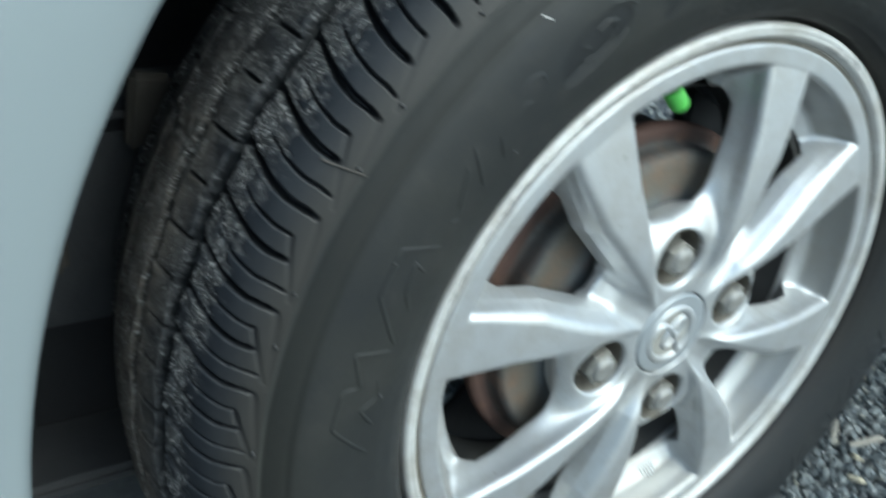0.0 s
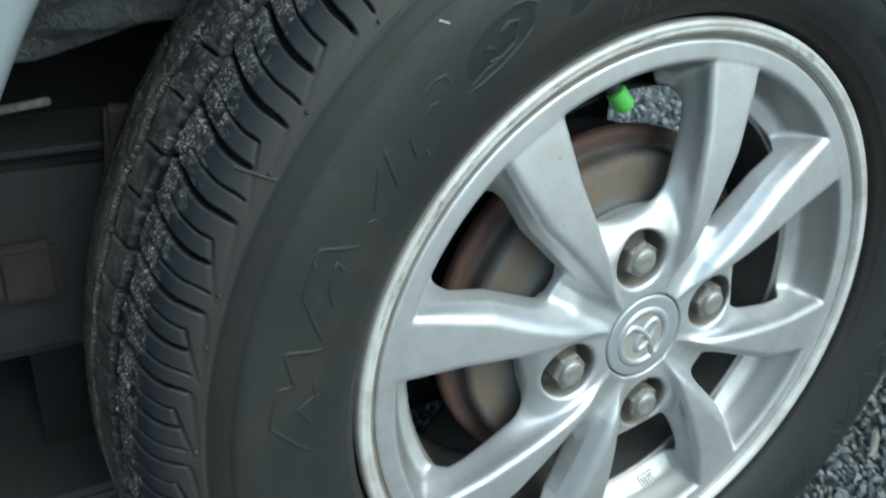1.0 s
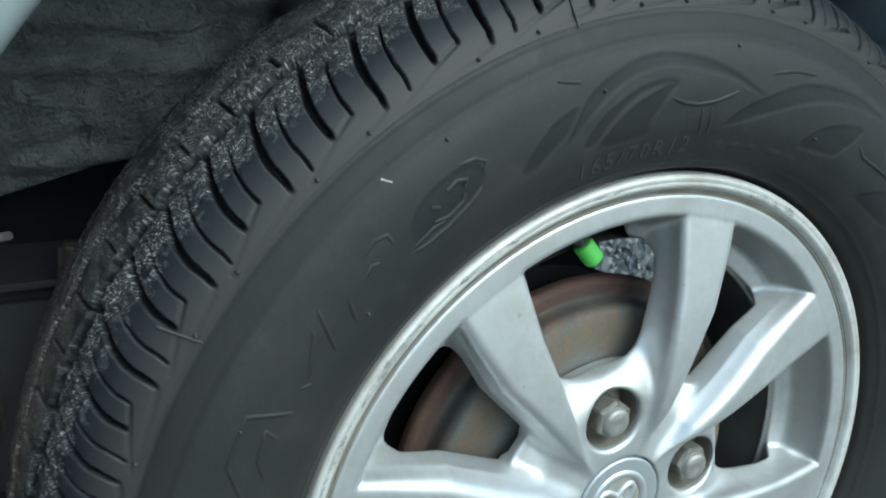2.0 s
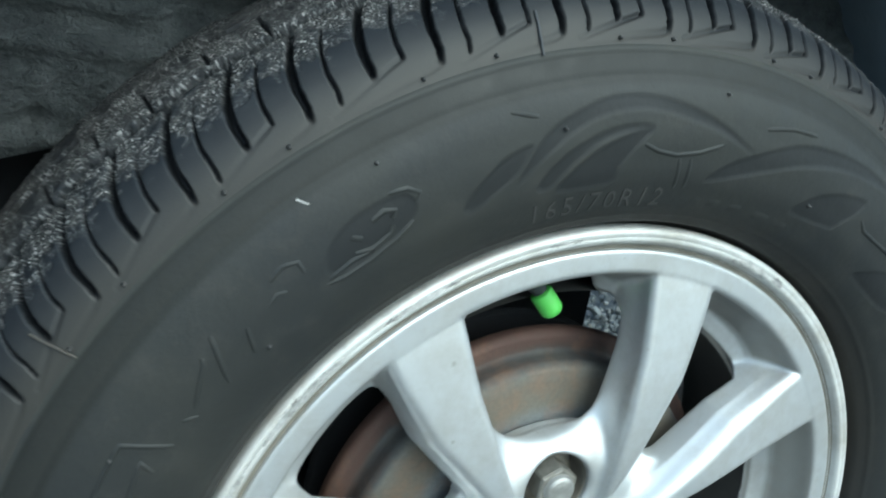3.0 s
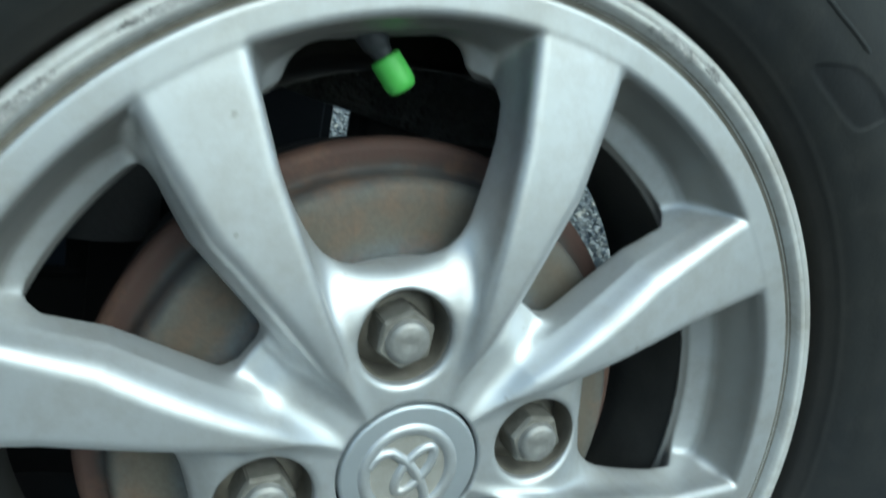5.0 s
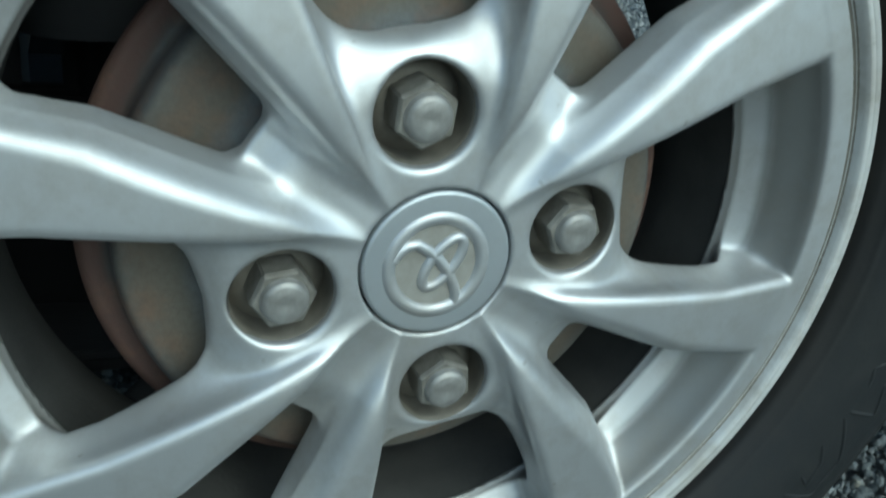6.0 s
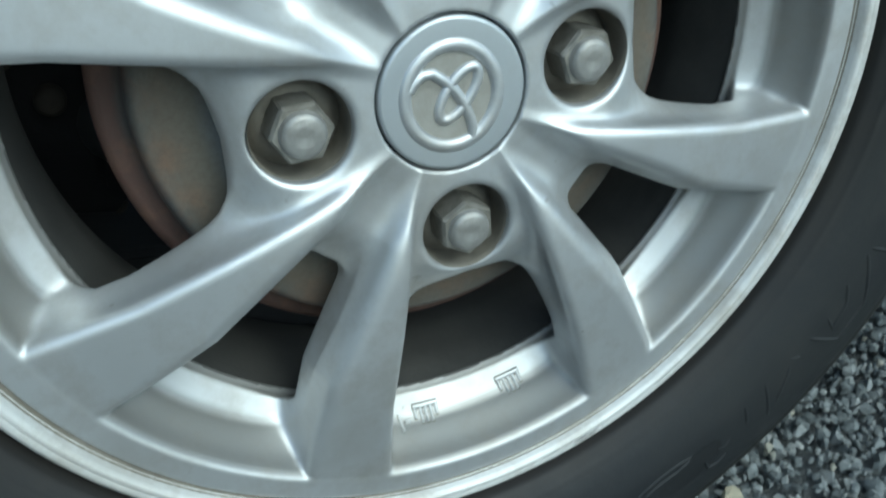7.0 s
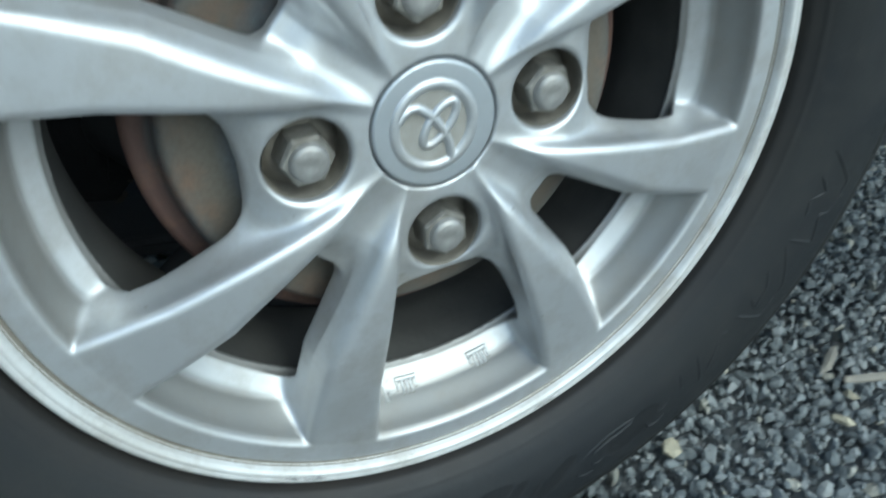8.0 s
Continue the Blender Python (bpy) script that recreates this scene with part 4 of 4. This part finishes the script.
def inner_wall():
    """The well's inner wall: a dented sheet with two dimples and a lower edge shaped to fit the camera's view."""
    edge = [(-0.75, 0.395), (-0.24, 0.397), (-0.178, 0.415), (-0.13, 0.42), (-0.06, 0.385), (0.03, 0.365), (0.10, 0.352), (0.22, 0.350), (0.265, 0.315), (0.60, 0.315)]
    ex, ez = np.array(edge).T
    rows = []
    for x in np.linspace(-0.75, 0.60, 320):
        low = float(np.interp(x, ex, ez))
        row = [(x, 0.235, low + 0.004), (x, 0.212, low - 0.001)]
        for f in np.linspace(0, 1, 110):
            z = low + (0.80 - low) * f
            y = 0.205 + 0.012 * noise.noise(Vector((x * 7, z * 16, 0))) + 0.013 * noise.noise(Vector((x * 22, z * 85, 5))) + 0.003 * noise.noise(Vector((x * 70, z * 160, 9)))
            for dx, dz in ((-0.201, 0.450), (-0.184, 0.445), (-0.196, 0.428)):
                y += 0.012 * math.exp(-((x - dx) ** 2 + (z - dz) ** 2) / 0.000018)
            row.append((x, y, z))
        rows.append(row)
    v = np.array(rows)
    return mesh_of("inner_wing_wall", v.reshape(-1, 3), grid_faces(len(rows), v.shape[1], False), DUSTY)


part("inner_wing_wall", inner_wall(), car, "dented dusty black inner wing wall", WELL)


def bar(name, size, mat, m, bevel=0.006):
    bm = bmesh.new()
    bmesh.ops.create_cube(bm, size=1, matrix=Matrix.Diagonal((*size, 1)))
    bmesh.ops.bevel(bm, geom=bm.edges[:], offset=bevel, segments=3, affect="EDGES")
    return part(name, from_bmesh(name, bm, mat), car, "", WELL @ m)


bar("chassis_rail", (0.72, 0.08, 0.128), CHASSIS, pose(-0.458, 0.245, 0.286), 0.010)
bar("rail_flange", (0.74, 0.02, 0.004), CHASSIS, pose(-0.45, 0.206, 0.352), 0.0015)
bar("rail_bracket", (0.032, 0.012, 0.036), MUDDY, pose(-0.262, 0.201, 0.283), 0.004)
bar("bracket_strut", (0.009, 0.012, 0.07), CHASSIS, pose(-0.214, 0.187, 0.308, 0, 14, 0), 0.003)
bar("bracket_plate", (0.022, 0.010, 0.040), MUDDY, pose(-0.204, 0.190, 0.356, 0, 5, 0), 0.003)
# Two dark boxes added behind the wheel to hide gravel from view.
bar("steering_arm", (0.09, 0.03, 0.20), SHADE_STEEL, pose(-0.036, 0.221, 0.26), 0.010)
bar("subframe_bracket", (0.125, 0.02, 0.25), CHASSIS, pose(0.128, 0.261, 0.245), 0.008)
bar("inner_panel", (0.16, 0.012, 0.085), SHADE_STEEL, pose(-0.105, 0.217, 0.222), 0.004)
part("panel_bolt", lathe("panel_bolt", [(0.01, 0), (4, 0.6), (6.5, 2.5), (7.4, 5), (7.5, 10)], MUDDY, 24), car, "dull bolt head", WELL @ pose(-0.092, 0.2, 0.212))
# Added dark box that blocks far-side light and the gravel beyond.
bar("engine_block", (0.95, 0.14, 0.46), SHADE_STEEL, pose(-0.22, 0.99, 0.27), 0.02)
# Two plain dark walls added to close the view behind the wheel.
bar("bulkhead", (0.9, 0.02, 0.50), CHASSIS, pose(-0.42, 0.36, 0.56), 0.004)
bar("rear_bulkhead", (0.54, 0.02, 0.62), CHASSIS, pose(0.556, 0.262, 0.40), 0.004)
bar("lower_shield", (0.30, 0.02, 0.16), CHASSIS, pose(-0.50, 0.16, 0.15, 12, 0, 18), 0.004)
# Dark sheet added under the car to hide lit gravel.
bar("undertray", (0.86, 0.56, 0.012), CHASSIS, pose(-0.30, 0.45, 0.14), 0.004)
# Pale bar standing in for a slit of daylight between parts.
bar("pale_tab", (0.030, 0.004, 0.0045), BARE, pose(-0.248, 0.244, 0.364, 0, -6, 0), 0.001)


def bonnet():
    """A crowned sheet with a gentle fall towards the nose and turned-down edges."""
    rows = []
    for x in np.linspace(-0.775, 0.69, 48):
        row = []
        for y in np.linspace(-0.03, 1.06, 34):
            edge = min(x + 0.775, 0.69 - x, y + 0.03, 1.06 - y)
            crown = 0.045 * (1 - ((y - 0.515) / 0.545) ** 2) - 0.05 * max(0, -(x + 0.35)) ** 1.5
            row.append((x, y, 0.785 + crown - 0.012 * max(0, 1 - edge / 0.02) ** 2))
        rows.append(row)
    v = np.array(rows)
    bm = bmesh.new()
    bm.from_mesh(mesh_of("bonnet", v.reshape(-1, 3), grid_faces(48, 34, False), PAINT))
    bmesh.ops.solidify(bm, geom=bm.faces[:], thickness=0.004)
    return from_bmesh("bonnet", bm, PAINT, True)


# Bonnet and two panels, unseen, added to keep outside light off the well.
part("bonnet", bonnet(), car, "unseen pale silver-blue bonnet added to keep light out")
bar("front_panel", (0.02, 0.80, 0.74), LINER, pose(-0.78, 0.44, 0.43), 0.006)
bar("engine_side", (1.5, 0.02, 0.42), CHASSIS, pose(-0.05, 0.86, 0.60), 0.006)


def tube(name, points, radius, mat, sides=16):
    p = np.array(points, float)
    t = np.gradient(p, axis=0)
    rows = []
    for q, d in zip(p, t):
        d = Vector(d).normalized()
        side = d.orthogonal().normalized()
        up = d.cross(side)
        rows.append([tuple(Vector(q) + radius * (side * math.cos(2 * math.pi * k / sides) + up * math.sin(2 * math.pi * k / sides))) for k in range(sides + 1)])
    v = np.array(rows)
    return mesh_of(name, v.reshape(-1, 3), grid_faces(len(rows), sides + 1, False), mat)


# Strut and knuckle are assumed, added as dark mass behind the wheel.
part("suspension_strut", tube("suspension_strut", [(-0.07, 0.17, 0.30), (-0.07, 0.18, 0.40), (-0.07, 0.20, 0.60)], 0.026, CHASSIS), car, "dark suspension strut", WELL)
part("axle_knuckle", tube("axle_knuckle", [(0, 0.10, 0.266), (0, 0.13, 0.266), (0, 0.19, 0.266)], 0.05, CHASSIS), car, "dark axle knuckle", WELL)
part("lower_arm", tube("lower_arm", [(-0.02, 0.15, 0.19), (-0.08, 0.25, 0.20), (-0.12, 0.36, 0.21)], 0.022, CHASSIS), car, "dark lower suspension arm", WELL)
part("tie_rod", tube("tie_rod", [(-0.11, 0.15, 0.25), (-0.11, 0.26, 0.25), (-0.11, 0.40, 0.25)], 0.009, MUDDY), car, "muddy tie rod", WELL)

for turn, tilt, tone in ((-3.7, 0.15, CHASSIS), (-47.4, -0.25, MUDDY)):
    line = []
    for r, y in ((246.6, -9.6), (250, -7.9), (253.6, -5.8), (257, -4.0), (260.5, -1.2)):
        a = radians(turn + tilt * (r - 253) / 5)
        line.append((r * math.sin(a) * 0.001, (y - 0.1) * 0.001, r * math.cos(a) * 0.001))
    part("shoulder_scratch", tube("shoulder_scratch", line, 0.0005, tone, 8), wheel, "thin scratch across the tyre shoulder")


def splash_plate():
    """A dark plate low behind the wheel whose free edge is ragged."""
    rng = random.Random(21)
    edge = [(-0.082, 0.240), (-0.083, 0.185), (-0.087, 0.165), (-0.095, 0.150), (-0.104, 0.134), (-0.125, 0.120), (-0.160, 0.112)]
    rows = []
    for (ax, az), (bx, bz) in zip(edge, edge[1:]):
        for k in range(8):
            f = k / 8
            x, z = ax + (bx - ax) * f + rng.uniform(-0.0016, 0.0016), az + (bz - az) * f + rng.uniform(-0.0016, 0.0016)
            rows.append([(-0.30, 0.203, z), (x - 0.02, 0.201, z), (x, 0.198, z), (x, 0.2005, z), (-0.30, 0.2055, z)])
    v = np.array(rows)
    return mesh_of("splash_plate", v.reshape(-1, 3), grid_faces(len(rows), 5, False), SHADE_STEEL, False)


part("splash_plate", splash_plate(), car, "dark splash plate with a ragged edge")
rng = random.Random(8)
for (ax, az), (bx, bz) in (((-0.106, 0.131), (-0.100, 0.142)), ((-0.098, 0.145), (-0.0935, 0.152)), ((-0.091, 0.158), (-0.088, 0.166))):
    line = [(ax + (bx - ax) * f + rng.uniform(-0.0008, 0.0008), 0.1965, az + (bz - az) * f) for f in (0, 0.3, 0.65, 1)]
    part("rust_edge", tube("rust_edge", line, 0.0014, MUDDY, 8), car, "flaking pale brown plate edge")


def mud_flap():
    """A hanging black flap with rounded lower corners."""
    bm = bmesh.new()
    outline = [(0.0, 0.52), (0.0, 0.240), (0.003, 0.225), (0.010, 0.214), (0.022, 0.207), (0.04, 0.204), (0.215, 0.190), (0.238, 0.196), (0.245, 0.215), (0.245, 0.52)]
    front = [bm.verts.new((0.0 + 0.012 * math.sin(y * 9), y, z)) for y, z in outline]
    back = [bm.verts.new((0.006 + 0.012 * math.sin(y * 9), y, z)) for y, z in outline]
    bm.faces.new(front)
    bm.faces.new(back[::-1])
    for k in range(len(outline)):
        n = (k + 1) % len(outline)
        bm.faces.new((front[k], front[n], back[n], back[k]))
    return from_bmesh("mud_flap", bm, BLACK)


part("mud_flap", mud_flap(), car, "black rubber mud flap behind the wheel", pose(0.355, 0.0, 0))

# ---- ground ----
bm = bmesh.new()
bmesh.ops.create_grid(bm, x_segments=2, y_segments=2, size=80)
ground = tagged(new("ground", from_bmesh("ground", bm, EARTH)), "grey crushed stone gravel over stone dust", "ground", kind="structure")
ground.location.z = -0.010

rng = np.random.default_rng(3)


def stone_shape(seed):
    """A sharp-edged crushed stone, about 1 across."""
    r = np.random.default_rng(seed)
    bm = bmesh.new()
    for p in r.normal(0, 1, (19, 3)):
        bm.verts.new(p / np.linalg.norm(p) * r.uniform(0.40, 0.56) * np.array((1.15, 0.92, 0.64)))
    bmesh.ops.convex_hull(bm, input=bm.verts[:])
    bmesh.ops.delete(bm, geom=[v for v in bm.verts if not v.link_faces], context="VERTS")
    bm.verts.index_update()
    v, f = np.array([v.co[:] for v in bm.verts]), [[w.index for w in face.verts] for face in bm.faces]
    bm.free()
    return v, f


SHAPES = [stone_shape(40 + k) for k in range(14)]


def scatter(x0, x1, y0, y1, cell, small, large, keep=lambda x, y: True):
    """Stones on a jittered grid: shape, place, turn and size."""
    out = []
    for x in np.arange(x0, x1, cell):
        for y in np.arange(y0, y1, cell):
            px, py = x + rng.uniform(-0.6, 0.6) * cell, y + rng.uniform(-0.6, 0.6) * cell
            if keep(px, py):
                size = small * (large / small) ** (rng.random() ** 1.7)
                turn = Euler(rng.uniform(0, 6.28, 3)).to_matrix()
                out.append((int(rng.integers(len(SHAPES))), (px, py, rng.uniform(-0.006, 0.003) + size * 0.22), turn, size))
    return out


def near_view(x, y):
    return 0.12 < x < 0.36 and -0.14 < y < 0.06


def joined(name, stones, label):
    vs, fs, base = [], [], 0
    for shape, place, turn, size in stones:
        v, f = SHAPES[shape]
        vs.append(v @ np.array(turn).T * size + np.array(place))
        fs += [[i + base for i in face] for face in f]
        base += len(v)
    ob = new(name, mesh_of(name, np.concatenate(vs), fs, STONE, False))
    ob.parent = ground
    ob.matrix_parent_inverse = Matrix.Translation((0, 0, 0.010))
    return tagged(ob, label, kind="stuff")


close = scatter(-0.12, 0.90, -0.36, 0.85, 0.0062, 0.0052, 0.0132)
picked = [s for s in close if near_view(*s[1][:2])][:300]
chosen = {id(s) for s in picked}
joined("gravel", [s for s in close if id(s) not in chosen], "blue-grey crushed stone chippings")


def spread_out(x, y):
    """Keep stones off the close patch and the bare strip under the car, thinning towards the far edge."""
    if (-0.12 < x < 0.90 and -0.36 < y < 0.85) or (-0.95 < x < -0.12 and 0.0 < y < 0.9):
        return False
    return rng.random() < min(1.0, (x + 1.2) / 0.5, (3.4 - x) / 1.4, (y + 0.6) / 0.25, (3.2 - y) / 1.2)


wide = scatter(-1.2, 3.4, -0.6, 3.2, 0.018, 0.010, 0.023, spread_out)
joined("gravel", wide, "blue-grey crushed stone chippings farther off")
meshes = [mesh_of("stone", v, f, STONE, False) for v, f in SHAPES]
for shape, place, turn, size in picked:
    ob = new("stone", meshes[shape])
    ob.parent = ground
    ob.matrix_parent_inverse = Matrix.Translation((0, 0, 0.010))
    ob.matrix_basis = Matrix.LocRotScale(place, turn.to_quaternion(), (size, size, size))

# ---- loose pale stones and a chip of wood on the gravel ----
def loose(name, label, category, x, y, size, squash, shape, mat, turn):
    v, f = SHAPES[shape]
    me = mesh_of(name, v * np.array(squash), f, mat, False)
    ob = tagged(new(name, me), label, category)
    ob.matrix_world = Matrix.LocRotScale((x, y, 0.0085), Euler((0.2, 0.1, turn)), (size, size, size))
    return ob


PALE = make_simple("pale_yellow_stone", (0.30, 0.27, 0.19), (0.48, 0.44, 0.33), 0.8, 0.0, 120, 800, 0.4, 0.001)
WOOD = make_simple("weathered_wood", (0.20, 0.185, 0.155), (0.34, 0.315, 0.265), 0.85, 0.0, 150, 900, 0.6, 0.001)
loose("pale_stone", "pale yellowish stone lying on grey gravel", "stone", 0.209, 0.027, 0.017, (1, 0.9, 0.8), 2, PALE, 0.4)
loose("pale_stone", "small pale cream stone among grey gravel", "stone", 0.374, 0.026, 0.013, (1, 0.9, 0.7), 5, PALE, 1.4)
loose("pale_stone", "pale buff stone chip on grey gravel", "stone", 0.347, 0.007, 0.016, (1.1, 0.7, 0.7), 8, PALE, 2.2)
loose("wood_chip", "weathered pale wood chip on the gravel", "wood chip", 0.389, 0.062, 0.034, (1.5, 0.35, 0.25), 3, WOOD, 0.5)
loose("wood_chip", "thin weathered wood splinter on the gravel", "wood chip", 0.41, 0.035, 0.040, (1.6, 0.22, 0.2), 7, WOOD, -0.1)


def weed_tuft(x, y, count, height, seed):
    """A low tuft of narrow bent blades, each folded along its middle."""
    rng = random.Random(seed)
    vs, fs = [], []
    for k in range(count):
        a, lean, tall = rng.uniform(0, 6.28), rng.uniform(0.2, 0.9), height * rng.uniform(0.5, 1.0)
        ox, oy = rng.gauss(0, 0.022), rng.gauss(0, 0.022)
        dx, dy, base = math.cos(a), math.sin(a), len(vs)
        for i in range(5):
            f = i / 4
            w = 0.0018 * (1 - f) + 0.0002
            px, py, pz = ox + dx * lean * tall * f * f, oy + dy * lean * tall * f * f, tall * (f - 0.25 * lean * f * f) - 0.008 * (1 - f)
            vs += [(px - dy * w, py + dx * w, pz), (px, py, pz - w * 0.5), (px + dy * w, py - dx * w, pz)]
        fs += [(base + 3 * i + j, base + 3 * i + j + 1, base + 3 * i + j + 4, base + 3 * i + j + 3) for i in range(4) for j in range(2)]
    ob = new("weed_tuft", mesh_of("weed_tuft", vs, fs, WEED, True))
    ob.location = (x, y, 0)
    return tagged(ob, "dark green weeds growing under the car", "weeds")


WEED = make_simple("dark_green_blades", (0.030, 0.060, 0.018), (0.07, 0.11, 0.035), 0.6, 0.0, 60, 500, 0.2, 0.0005)
weed_tuft(-0.050, 0.43, 90, 0.075, 31)
